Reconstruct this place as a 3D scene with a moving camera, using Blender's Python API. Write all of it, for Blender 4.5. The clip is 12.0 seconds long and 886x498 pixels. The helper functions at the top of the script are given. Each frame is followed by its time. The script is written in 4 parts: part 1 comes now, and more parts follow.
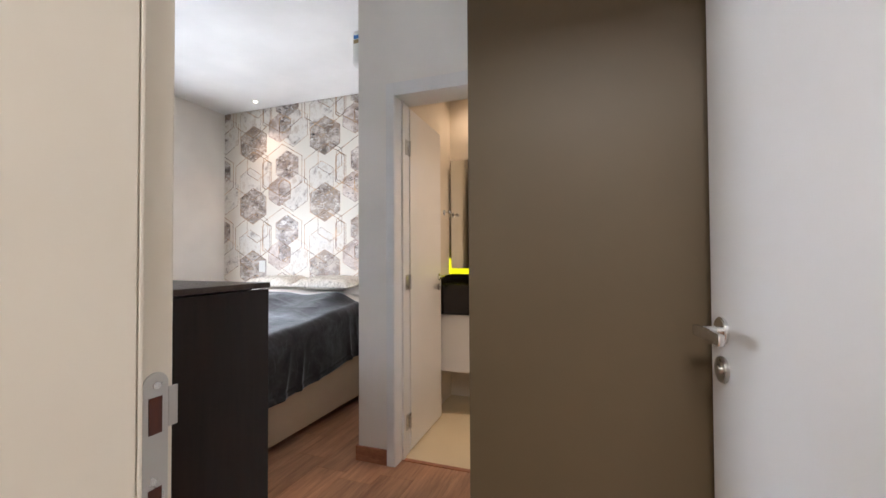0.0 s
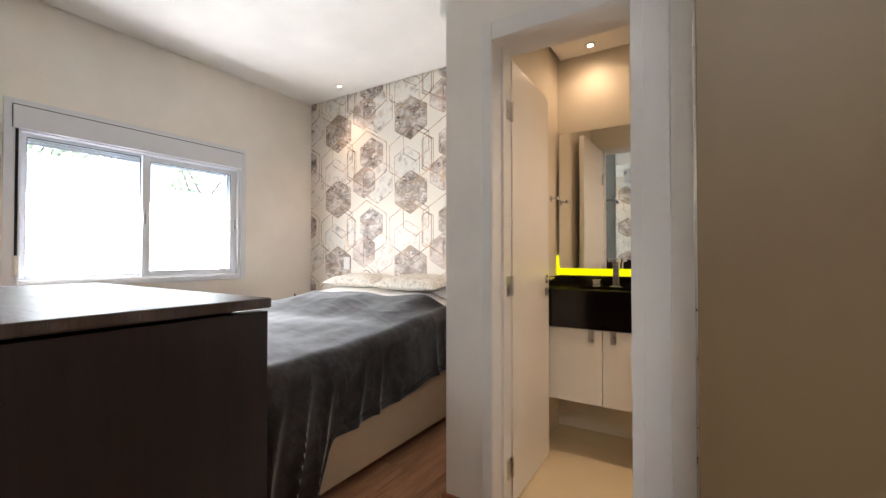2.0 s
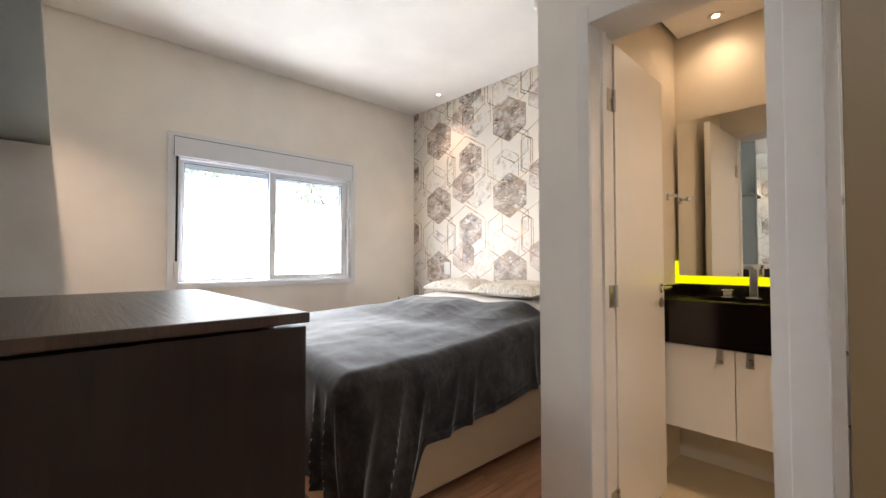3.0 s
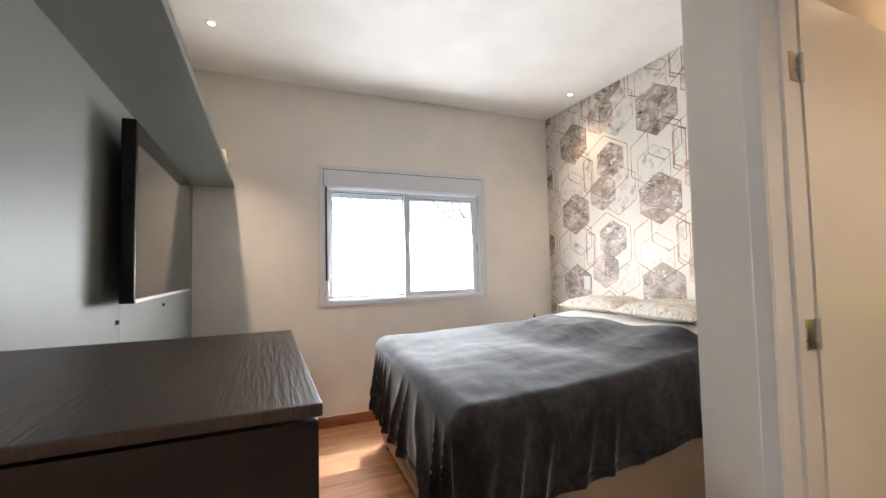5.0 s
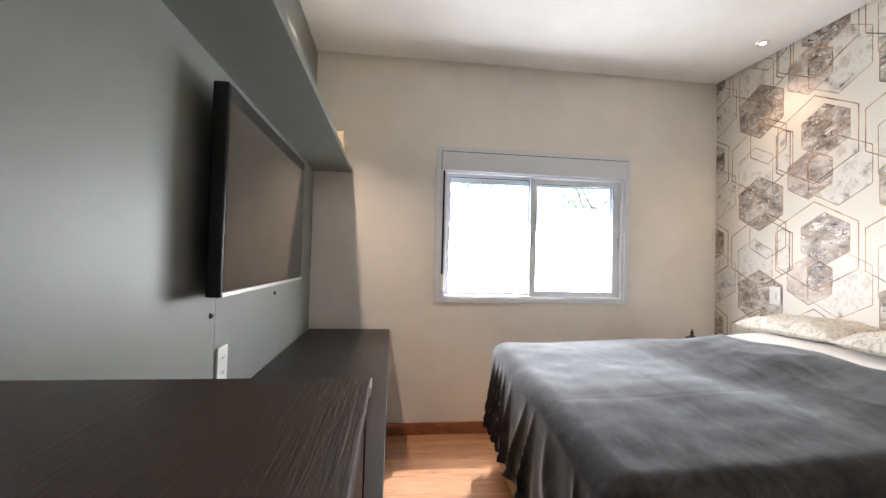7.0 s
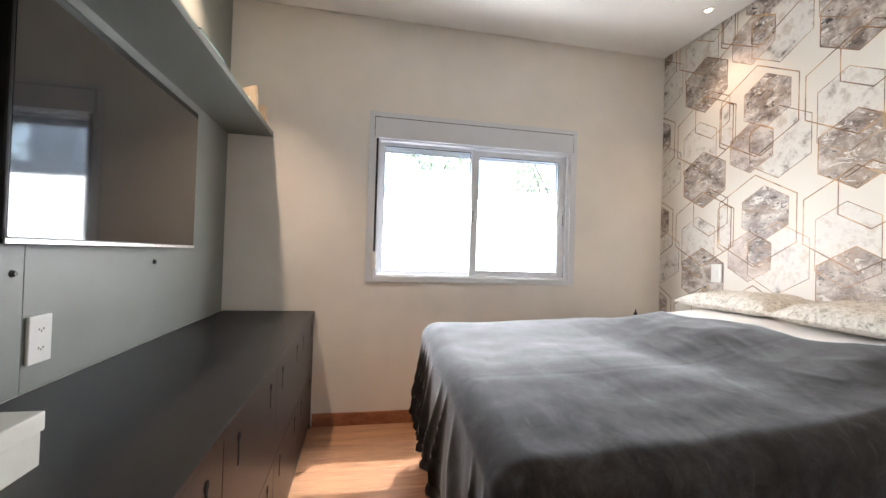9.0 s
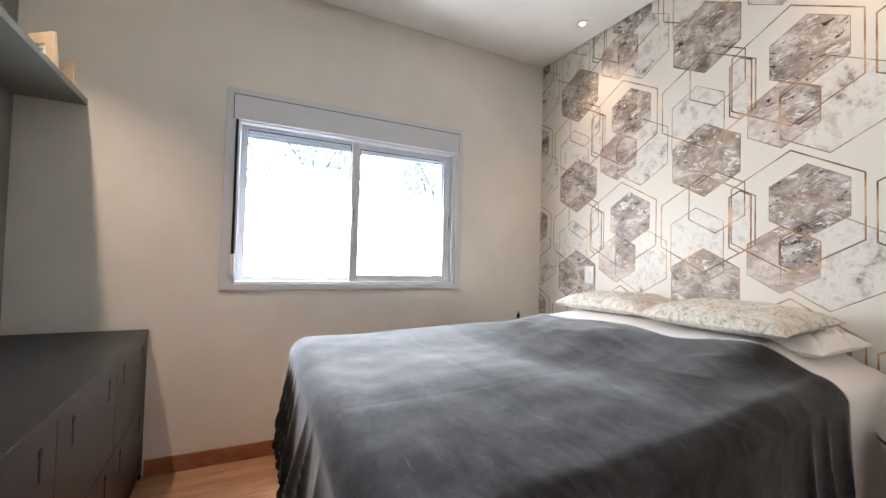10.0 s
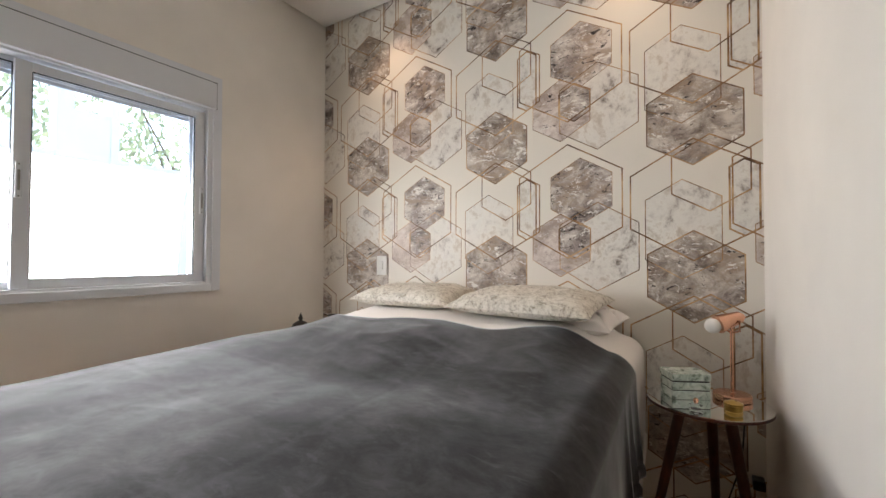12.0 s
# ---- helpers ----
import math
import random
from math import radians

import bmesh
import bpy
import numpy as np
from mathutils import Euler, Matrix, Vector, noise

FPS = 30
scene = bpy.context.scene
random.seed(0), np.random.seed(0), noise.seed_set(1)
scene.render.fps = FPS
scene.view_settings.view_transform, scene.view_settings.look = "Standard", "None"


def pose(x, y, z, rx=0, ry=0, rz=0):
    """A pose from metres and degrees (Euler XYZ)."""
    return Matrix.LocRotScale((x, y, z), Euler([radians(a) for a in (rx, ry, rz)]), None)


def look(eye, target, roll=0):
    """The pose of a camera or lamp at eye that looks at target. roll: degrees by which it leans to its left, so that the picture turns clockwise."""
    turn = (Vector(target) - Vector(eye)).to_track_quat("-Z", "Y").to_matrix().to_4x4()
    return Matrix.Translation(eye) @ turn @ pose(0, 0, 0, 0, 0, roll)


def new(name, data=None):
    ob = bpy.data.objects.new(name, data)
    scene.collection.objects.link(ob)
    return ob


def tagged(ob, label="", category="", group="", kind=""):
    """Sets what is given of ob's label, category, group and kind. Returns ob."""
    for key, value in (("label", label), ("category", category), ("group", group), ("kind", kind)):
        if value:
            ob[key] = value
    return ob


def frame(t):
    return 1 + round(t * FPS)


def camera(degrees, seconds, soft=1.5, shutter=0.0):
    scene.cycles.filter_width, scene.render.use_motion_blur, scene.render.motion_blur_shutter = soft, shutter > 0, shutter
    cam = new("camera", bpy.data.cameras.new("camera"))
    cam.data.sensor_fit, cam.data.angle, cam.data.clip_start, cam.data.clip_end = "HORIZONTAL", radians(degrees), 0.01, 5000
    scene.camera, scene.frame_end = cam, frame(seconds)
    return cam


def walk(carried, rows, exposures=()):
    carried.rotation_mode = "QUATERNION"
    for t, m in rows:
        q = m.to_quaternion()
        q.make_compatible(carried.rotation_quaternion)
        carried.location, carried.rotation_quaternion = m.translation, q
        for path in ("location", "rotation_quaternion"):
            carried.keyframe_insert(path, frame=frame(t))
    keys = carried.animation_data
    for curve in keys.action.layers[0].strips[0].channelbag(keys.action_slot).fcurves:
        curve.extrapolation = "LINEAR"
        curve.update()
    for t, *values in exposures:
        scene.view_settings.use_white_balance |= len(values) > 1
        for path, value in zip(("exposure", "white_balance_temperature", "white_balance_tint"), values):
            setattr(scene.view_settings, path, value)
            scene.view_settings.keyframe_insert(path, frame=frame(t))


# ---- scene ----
cam = camera(93.9, 12.0)
PATH = [
    (0, (0.578, 0.332, 1.167), (-0.103, 2.212, 1.208), -0.3),
    (0.5, (0.494, 0.446, 1.164), (-0.298, 2.282, 1.206), -0.4),
    (1, (0.433, 0.572, 1.189), (-0.468, 2.357, 1.226), -0.4),
    (1.5, (0.341, 0.718, 1.177), (-0.635, 2.464, 1.213), -0.1),
    (2, (0.289, 0.829, 1.162), (-0.778, 2.52, 1.192), 0.0),
    (2.5, (0.292, 0.889, 1.159), (-0.944, 2.46, 1.195), -0.1),
    (3, (0.303, 0.936, 1.172), (-1.162, 2.297, 1.222), -0.1),
    (3.5, (0.283, 0.931, 1.207), (-1.359, 2.071, 1.264), -0.0),
    (3.7, (0.269, 0.942, 1.249), (-1.422, 2.009, 1.308), -0.3),
    (5.5, (0.219, 1.144, 1.234), (-1.664, 1.808, 1.346), -0.8),
    (6, (0.114, 1.136, 1.283), (-1.82, 1.633, 1.406), -0.1),
    (6.5, (-0.057, 1.128, 1.274), (-2.026, 1.459, 1.379), 0.8),
    (6.7, (-0.115, 1.146, 1.276), (-2.095, 1.413, 1.353), 1.5),
    (8.3, (-0.261, 1.391, 1.162), (-2.246, 1.633, 1.155), 1.4),
    (8.5, (-0.276, 1.417, 1.15), (-2.259, 1.679, 1.149), 1.4),
    (9, (-0.369, 1.458, 1.15), (-2.33, 1.854, 1.178), 1.8),
    (9.5, (-0.475, 1.541, 1.164), (-2.378, 2.151, 1.221), 1.8),
    (10, (-0.581, 1.561, 1.15), (-2.365, 2.464, 1.209), 1.5),
    (10.5, (-0.685, 1.602, 1.148), (-2.303, 2.777, 1.198), 1.5),
    (11, (-0.769, 1.618, 1.15), (-2.186, 3.029, 1.195), 1.3),
    (11.5, (-0.859, 1.634, 1.141), (-2.106, 3.197, 1.183), 0.9),
    (12, (-0.986, 1.746, 1.138), (-2.034, 3.448, 1.177), 0.2),
]

# ---- world, sun, lamps ----
world = bpy.data.worlds.new("world")
scene.world = world
world.use_nodes = True
_wn = world.node_tree
_sky = _wn.nodes.new("ShaderNodeTexSky")
_sky.sky_type = "NISHITA"
_sky.sun_disc = False
SUN_DIR = Vector((0.50, -0.32, -1.0)).normalized()
_sky.sun_elevation = math.asin(-SUN_DIR.z)
_sky.sun_rotation = math.atan2(-SUN_DIR.x, -SUN_DIR.y)
_wn.links.new(_sky.outputs[0], _wn.nodes["Background"].inputs[0])
_wn.nodes["Background"].inputs[1].default_value = 0.15


def lamp(name, kind, energy, colour, place, aim=None, size=0.1, size_y=None, angle=None):
    data = bpy.data.lights.new(name, kind)
    data.energy, data.color = energy, colour
    ob = new(name, data)
    ob.matrix_world = look(place, aim) if aim else Matrix.Translation(place)
    if kind == "AREA":
        data.size = size
        if size_y:
            data.shape, data.size_y = "RECTANGLE", size_y
    elif kind == "SPOT":
        data.spot_size, data.spot_blend, data.shadow_soft_size = radians(angle), 0.9, size
    elif kind == "SUN":
        data.angle = radians(0.6)
    else:
        data.shadow_soft_size = size
    return ob


EXPOSURE = 2.76
walk(cam, [(t, look(eye, target, roll)) for t, eye, target, roll in PATH], [(t, EXPOSURE + e, kelvin, 10) for t, e, kelvin in ((0, 0.14, 5850), (0.5, 0.14, 6450), (1.5, 0.17, 6450), (3.5, 0.15, 6550), (6, 0.07, 6350), (8.5, 0.05, 6450), (9.5, 0.05, 6400), (10.5, -0.2, 6050), (11.2, -0.37, 6650), (12, -0.53, 6700))])
lamp("sun", "SUN", 0.8, (1.0, 0.96, 0.91), (-8, 5, 12), Vector((-8, 5, 12)) + SUN_DIR)
lamp("window_sky", "AREA", 5.0, (0.95, 0.97, 1.0), (-3.385, 2.25, 1.29), (0, 2.25, 0.75), 1.33, 0.56)
lamp("spot_window_side", "SPOT", 15.0, (1.0, 0.76, 0.58), (-2.50, 0.81, 2.70), (-2.50, 0.81, 0), 0.03, angle=95)
lamp("spot_bed_side", "SPOT", 2.9, (1.0, 0.70, 0.48), (-2.57, 3.55, 2.70), (-2.57, 3.55, 0), 0.03, angle=95)
lamp("spot_bed_right", "SPOT", 2.4, (1.0, 0.70, 0.48), (-1.25, 3.55, 2.70), (-1.25, 3.55, 0), 0.03, angle=95)
lamp("spot_bath", "SPOT", 1.2, (1.0, 0.70, 0.46), (-0.315, 3.55, 2.48), (-0.315, 3.55, 0), 0.10, angle=170)
# unseen extra spot, added to brighten the vanity fronts and bathroom floor
lamp("spot_bath_fill", "SPOT", 10.0, (1.0, 0.72, 0.50), (0.45, 2.95, 2.48), (0.45, 2.95, 0), 0.10, angle=140)
# unseen corridor light without a fitting, added to light the entrance frame and door
lamp("corridor_fill", "AREA", 5.8, (1.0, 0.95, 0.88), (0.60, -0.60, 2.60), (0.60, -0.60, 0), 0.5, 0.5)


# ---- node helpers and materials ----
def hexcol(r, g, b):
    """sRGB 0-255 to linear."""
    return tuple((c / 255 / 12.92 if c / 255 <= 0.04045 else ((c / 255 + 0.055) / 1.055) ** 2.4) for c in (r, g, b)) + (1,)


class Nodes:
    def __init__(self, name):
        self.mat = bpy.data.materials.new(name)
        self.mat.use_nodes = True
        self.tree = self.mat.node_tree
        self.bsdf = self.tree.nodes["Principled BSDF"]

    def node(self, kind, **settings):
        n = self.tree.nodes.new(kind)
        for key, value in settings.items():
            if key == "op":
                n.operation = value
            elif key == "data_type":
                n.data_type = value
            elif key == "blend":
                n.blend_type = value
        return n

    def put(self, socket, value):
        if isinstance(value, (int, float, tuple, list)):
            socket.default_value = value
        else:
            self.tree.links.new(value, socket)

    def math(self, op, a, b=0.0, c=0.0):
        n = self.node("ShaderNodeMath", op=op)
        for socket, value in zip(n.inputs, (a, b, c)):
            self.put(socket, value)
        return n.outputs[0]

    def coords(self, scale=(1, 1, 1), shift=(0, 0, 0), turn=(0, 0, 0)):
        g = self.node("ShaderNodeNewGeometry")
        m = self.node("ShaderNodeMapping")
        self.put(m.inputs["Vector"], g.outputs["Position"])
        m.inputs["Scale"].default_value = scale
        m.inputs["Location"].default_value = shift
        m.inputs["Rotation"].default_value = turn
        return m.outputs[0]

    def noise(self, vec, scale, detail=4.0, rough=0.55, distort=0.0):
        n = self.node("ShaderNodeTexNoise")
        self.put(n.inputs["Vector"], vec)
        n.inputs["Scale"].default_value = scale
        n.inputs["Detail"].default_value = detail
        n.inputs["Roughness"].default_value = rough
        n.inputs["Distortion"].default_value = distort
        return n.outputs[0]

    def ramp(self, fac, stops):
        n = self.node("ShaderNodeValToRGB")
        self.put(n.inputs[0], fac)
        e = n.color_ramp.elements
        e[0].position, e[0].color = stops[0]
        e[1].position, e[1].color = stops[-1]
        for pos, col in stops[1:-1]:
            k = e.new(pos)
            k.color = col
        return n.outputs[0]

    def mix(self, fac, a, b, blend="MIX"):
        n = self.node("ShaderNodeMix", data_type="RGBA", blend=blend)
        self.put(n.inputs[0], fac)
        self.put(n.inputs[6], a)
        self.put(n.inputs[7], b)
        return n.outputs[2]

    def bump(self, height, strength=0.2, distance=0.002):
        n = self.node("ShaderNodeBump")
        n.inputs["Strength"].default_value = strength
        n.inputs["Distance"].default_value = distance
        self.put(n.inputs["Height"], height)
        self.put(self.bsdf.inputs["Normal"], n.outputs[0])

    def base(self, colour=None, rough=None, metal=None, spec=None):
        if colour is not None:
            self.put(self.bsdf.inputs["Base Color"], colour)
        if rough is not None:
            self.put(self.bsdf.inputs["Roughness"], rough)
        if metal is not None:
            self.put(self.bsdf.inputs["Metallic"], metal)
        if spec is not None:
            self.put(self.bsdf.inputs["Specular IOR Level"], spec)
        return self


def grey(v):
    return (v, v, v, 1)


def painted(name, colour, rough=0.6, vary=0.05, bump=0.12, grain=220.0):
    """Paint with faint roller grain and slow unevenness."""
    n = Nodes(name)
    v = n.coords()
    slow = n.noise(v, 1.7, 3)
    dark = tuple(c * (1 - vary) for c in colour[:3]) + (1,)
    light = tuple(min(1, c * (1 + vary)) for c in colour[:3]) + (1,)
    n.base(n.ramp(slow, [(0.35, dark), (0.65, light)]), rough)
    n.bump(n.noise(v, grain, 3), bump, 0.0008)
    return n.mat


def metal(name, colour, rough):
    n = Nodes(name)
    v = n.coords()
    n.base(colour, n.math("MULTIPLY_ADD", n.noise(v, 60, 3), 0.12, rough - 0.05), 1.0)
    return n.mat


def plain(name, colour, rough=0.5, spec=0.5, vary=0.12, scale=30.0):
    n = Nodes(name)
    f = n.noise(n.coords(), scale, 4)
    dark = tuple(c * (1 - vary) for c in colour[:3]) + (1,)
    light = tuple(min(1, c * (1 + vary)) for c in colour[:3]) + (1,)
    n.base(n.ramp(f, [(0.3, dark), (0.7, light)]), rough, 0.0, spec)
    return n.mat


def wood(name, dark, light, scale, turn=(0, 0, 0), stretch=(1, 14, 14), rough=0.45, bump=0.25, depth=0.001, per_piece=False):
    """Grain that runs along local x of the mapping."""
    n = Nodes(name)
    v = n.coords(stretch, (0, 0, 0), turn)
    if per_piece:
        info = n.node("ShaderNodeObjectInfo")
        add = n.node("ShaderNodeVectorMath", op="ADD")
        n.put(add.inputs[0], v)
        mul = n.node("ShaderNodeVectorMath", op="SCALE")
        mul.inputs[0].default_value = (7, 31, 13)
        n.put(mul.inputs["Scale"], info.outputs["Random"])
        n.put(add.inputs[1], mul.outputs[0])
        v = add.outputs[0]
    fine = n.noise(v, scale, 6, 0.65, 0.4)
    slow = n.noise(v, scale * 0.22, 3, 0.5, 0.8)
    mixed = n.math("MULTIPLY_ADD", fine, 0.6, n.math("MULTIPLY", slow, 0.4))
    col = n.ramp(mixed, [(0.34, dark), (0.62, light)])
    if per_piece:
        bright = n.math("MULTIPLY_ADD", info.outputs["Random"], 0.25, 0.87)
        g = n.node("ShaderNodeCombineColor")
        for s in g.inputs[:3]:
            n.put(s, bright)
        col = n.mix(1.0, col, g.outputs[0], "MULTIPLY")
    n.base(col, n.math("MULTIPLY_ADD", fine, 0.15, rough - 0.07))
    n.bump(fine, bump, depth)
    return n.mat


def wallpaper_material():
    """White paper with marbled and gold-lined hexagons, one motif of 0.90 m x 0.66 m, half of it set aside."""
    n = Nodes("wallpaper_print")
    g = n.node("ShaderNodeNewGeometry")
    s = n.node("ShaderNodeSeparateXYZ")
    n.put(s.inputs[0], g.outputs["Position"])
    X, Z = s.outputs[0], s.outputs[2]
    v = n.coords()

    def cell(cx, cz, a, h):
        u = n.math("ABSOLUTE", n.math("WRAP", n.math("SUBTRACT", X, -1.0 + cx), 0.45, -0.45))
        w = n.math("ABSOLUTE", n.math("WRAP", n.math("SUBTRACT", Z, 1.06 + cz), 0.33, -0.33))
        side = n.math("SUBTRACT", u, a)
        slant = n.math("MULTIPLY", n.math("SUBTRACT", n.math("MULTIPLY_ADD", u, 0.577, w), h + 0.577 * a), 0.866)
        return n.math("MAXIMUM", side, slant)

    def inside(d):
        return n.math("LESS_THAN", d, 0.0)

    def line(d, width):
        return n.math("LESS_THAN", n.math("ABSOLUTE", d), width)

    def marble(tone, low, mid, high, shift, flecks, specks):
        base = n.ramp(n.noise(n.coords((1, 1, 1.25), shift), tone, 9, 0.78, 0.35), [(0.38, low), (0.49, mid), (0.59, high)])
        white = n.ramp(n.noise(n.coords((1, 1, 2.0), shift, (0, 0.3, 0)), 15, 7, 0.74, 0.9), [(flecks, (0, 0, 0, 1)), (flecks + 0.025, (1, 1, 1, 1))])
        black = n.ramp(n.noise(n.coords((1, 1, 1.8), (shift[2], 2, shift[0]), (0, -0.4, 0)), 19, 6, 0.72, 0.8), [(specks, (0, 0, 0, 1)), (specks + 0.03, (1, 1, 1, 1))])
        rust = n.ramp(n.noise(n.coords((1, 1, 1.6), (shift[0], 5, shift[2])), 5, 7, 0.7, 0.5), [(0.50, (0, 0, 0, 1)), (0.62, (0.8, 0.8, 0.8, 1))])
        c = n.mix(rust, base, hexcol(162, 140, 119))
        c = n.mix(white, c, hexcol(228, 223, 215))
        return n.mix(black, c, hexcol(48, 40, 37))

    dark = marble(8.0, hexcol(108, 94, 84), hexcol(166, 153, 142), hexcol(208, 198, 187), (0, 0, 0), 0.572, 0.605)
    darker = marble(7.0, hexcol(96, 84, 77), hexcol(164, 151, 143), hexcol(214, 205, 196), (3, 0, 5), 0.565, 0.585)
    rose = marble(6.0, hexcol(160, 142, 132), hexcol(200, 185, 175), hexcol(222, 211, 202), (8, 0, 2), 0.59, 0.62)
    smudge = n.noise(n.coords((1.15, 1, 1), (7, 0, 3), (0, 0.5, 0)), 8, 7, 0.72, 0.25)
    pale = n.ramp(smudge, [(0.31, hexcol(110, 98, 90)), (0.375, hexcol(176, 166, 156)), (0.42, hexcol(208, 201, 192)), (0.47, hexcol(222, 216, 207)), (0.53, hexcol(228, 223, 214)), (0.58, hexcol(214, 205, 193)), (0.64, hexcol(198, 186, 171)), (0.70, hexcol(220, 212, 201))])
    gold = n.ramp(n.noise(v, 9, 5), [(0.38, hexcol(92, 66, 44)), (0.50, hexcol(158, 120, 82)), (0.64, hexcol(206, 168, 124))])
    paper = hexcol(227, 220, 208)
    o1 = cell(-0.041, 0.20, 0.140, 0.130)
    o2 = cell(0.0, 0.323, 0.241, 0.117)
    o3 = cell(0.058, 0.43, 0.137, 0.080)
    o4 = cell(0.174, 0.32, 0.049, 0.125)
    o5 = cell(-0.52, 0.35, 0.245, 0.133)
    b = cell(0.0, 0.0, 0.174, 0.092)
    c = cell(-0.46, 0.393, 0.142, 0.078)
    d = cell(-0.554, 0.137, 0.139, 0.073)
    di = cell(-0.488, 0.165, 0.074, 0.050)
    e = cell(-0.382, 0.13, 0.175, 0.105)
    col = n.mix(inside(o1), paper, pale)
    col = n.mix(inside(o4), col, pale)
    col = n.mix(inside(e), col, pale)
    col = n.mix(inside(d), col, rose)
    col = n.mix(inside(di), col, darker)
    col = n.mix(inside(c), col, darker)
    col = n.mix(inside(b), col, dark)
    lines = None
    for shape, width in ((o1, 0.0018), (o2, 0.0030), (o3, 0.0027), (o4, 0.0036), (o5, 0.0030), (di, 0.0026), (e, 0.0019), (b, 0.0024), (d, 0.0015), (c, 0.0012)):
        here = line(shape, width)
        lines = here if lines is None else n.math("MAXIMUM", lines, here)
    n.base(n.mix(lines, col, gold), n.math("MULTIPLY_ADD", lines, -0.15, 0.55), n.math("MULTIPLY_ADD", lines, 0.3, 0.05))
    n.bump(n.noise(v, 300, 2), 0.08, 0.0005)
    return n.mat


def velvet_material():
    """Short pile: near black seen square on, blue-grey at a grazing look, with brushed patches and hand strokes."""
    n = Nodes("charcoal_velvet")
    v = n.coords()
    patch = n.noise(n.coords((1.0, 1.35, 1.0), (0, 0, 0), (0, 0, 0.6)), 2.6, 4, 0.55, 0.9)
    cloud = n.noise(n.coords((1, 1.25, 1), (3, 1, 0)), 11, 7, 0.74, 0.5)
    m = n.math("MULTIPLY_ADD", patch, 0.42, n.math("MULTIPLY", cloud, 0.58))
    nap = n.ramp(m, [(0.36, hexcol(34, 32, 31)), (0.50, hexcol(49, 46, 46)), (0.62, hexcol(66, 64, 65))])
    ridge = n.noise(n.coords((1.0, 2.6, 0.6), (4, 0, 0), (0, 0, 0.5)), 11, 6, 0.66, 0.5)
    stroke = n.ramp(ridge, [(0.60, (0, 0, 0, 1)), (0.66, (0.16, 0.16, 0.16, 1)), (0.78, (0.30, 0.30, 0.30, 1))])
    n.base(n.mix(stroke, nap, hexcol(104, 103, 106)), 0.8, 0.0, 0.15)
    n.put(n.bsdf.inputs["Sheen Weight"], n.math("MULTIPLY_ADD", m, 0.7, 0.38))
    n.bsdf.inputs["Sheen Roughness"].default_value = 0.34
    n.bsdf.inputs["Sheen Tint"].default_value = (0.87, 0.90, 0.92, 1)
    crease = n.noise(n.coords((1.1, 1.5, 1.2), (0, 0, 0), (0, 0, 0.4)), 9, 7, 0.66, 0.4)
    n.bump(n.math("MULTIPLY_ADD", n.noise(v, 420, 3), 0.14, crease), 0.28, 0.005)
    return n.mat


def glass_material(name="clear_glass"):
    n = Nodes(name)
    n.base((1, 1, 1, 1), 0.02)
    n.bsdf.inputs["Transmission Weight"].default_value = 1.0
    n.bsdf.inputs["IOR"].default_value = 1.05
    return n.mat


def mirror_material(name, tint=(0.86, 0.88, 0.87, 1)):
    n = Nodes(name)
    n.base(tint, 0.01, 1.0)
    return n.mat


def glow(name, colour, strength):
    n = Nodes(name)
    n.base(colour, 0.5)
    n.put(n.bsdf.inputs["Emission Color"], colour)
    n.bsdf.inputs["Emission Strength"].default_value = strength
    return n.mat


M_WALL = painted("wall_paint", hexcol(231, 225, 216))
M_WALL_WARM = painted("bath_wall_paint", hexcol(224, 214, 196))
M_CEIL = painted("ceiling_paint", hexcol(238, 236, 232))
M_TRIM = painted("white_lacquer", hexcol(226, 223, 219), 0.35, 0.02, 0.05)
M_JAMB = painted("cream_lacquer", hexcol(226, 219, 205), 0.38, 0.02, 0.05)
M_LEAF = painted("door_lacquer", hexcol(230, 227, 222), 0.3, 0.02, 0.05)
M_ALU = painted("white_aluminium", hexcol(218, 220, 224), 0.35, 0.02, 0.03)
M_PAPER = wallpaper_material()
M_TAUPE = painted("taupe_melamine", hexcol(99, 84, 61), 0.5, 0.05, 0.15, 500)
M_PANEL = painted("grey_green_melamine", hexcol(128, 130, 124), 0.48, 0.04, 0.2, 500)
M_FLOOR = wood("oak_laminate", hexcol(134, 92, 66), hexcol(186, 140, 106), 5.0, (0, 0, 0), (12, 1, 12), 0.36, 0.12, 0.0006, True)
M_BASEB = wood("baseboard_wood", hexcol(128, 78, 52), hexcol(166, 108, 76), 5.0, (0, 0, 0), (6, 6, 16), 0.4, 0.1)
# chest top: the warm reflected light on it is put into the colour
M_DARKWOOD_LIT = wood("espresso_woodgrain_lit", hexcol(44, 28, 19), hexcol(66, 47, 35), 7.0, (0, 0, 0), (1.0, 20, 2), 0.38, 0.9, 0.0018)
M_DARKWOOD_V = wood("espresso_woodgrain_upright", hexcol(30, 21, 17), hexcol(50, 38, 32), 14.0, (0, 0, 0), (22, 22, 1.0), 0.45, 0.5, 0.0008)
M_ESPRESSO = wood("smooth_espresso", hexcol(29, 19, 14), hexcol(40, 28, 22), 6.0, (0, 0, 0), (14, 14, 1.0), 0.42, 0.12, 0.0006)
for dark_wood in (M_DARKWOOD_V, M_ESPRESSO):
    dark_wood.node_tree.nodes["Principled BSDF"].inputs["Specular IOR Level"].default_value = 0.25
M_CONSOLE = plain("black_brown_melamine", hexcol(27, 24, 24), 0.38, 0.38, 0.10, 40)
M_BLACK = plain("black_plastic", hexcol(12, 10, 10), 0.35, 0.35)
M_SLOT = plain("black_gap", hexcol(8, 7, 7), 0.8, 0.2)
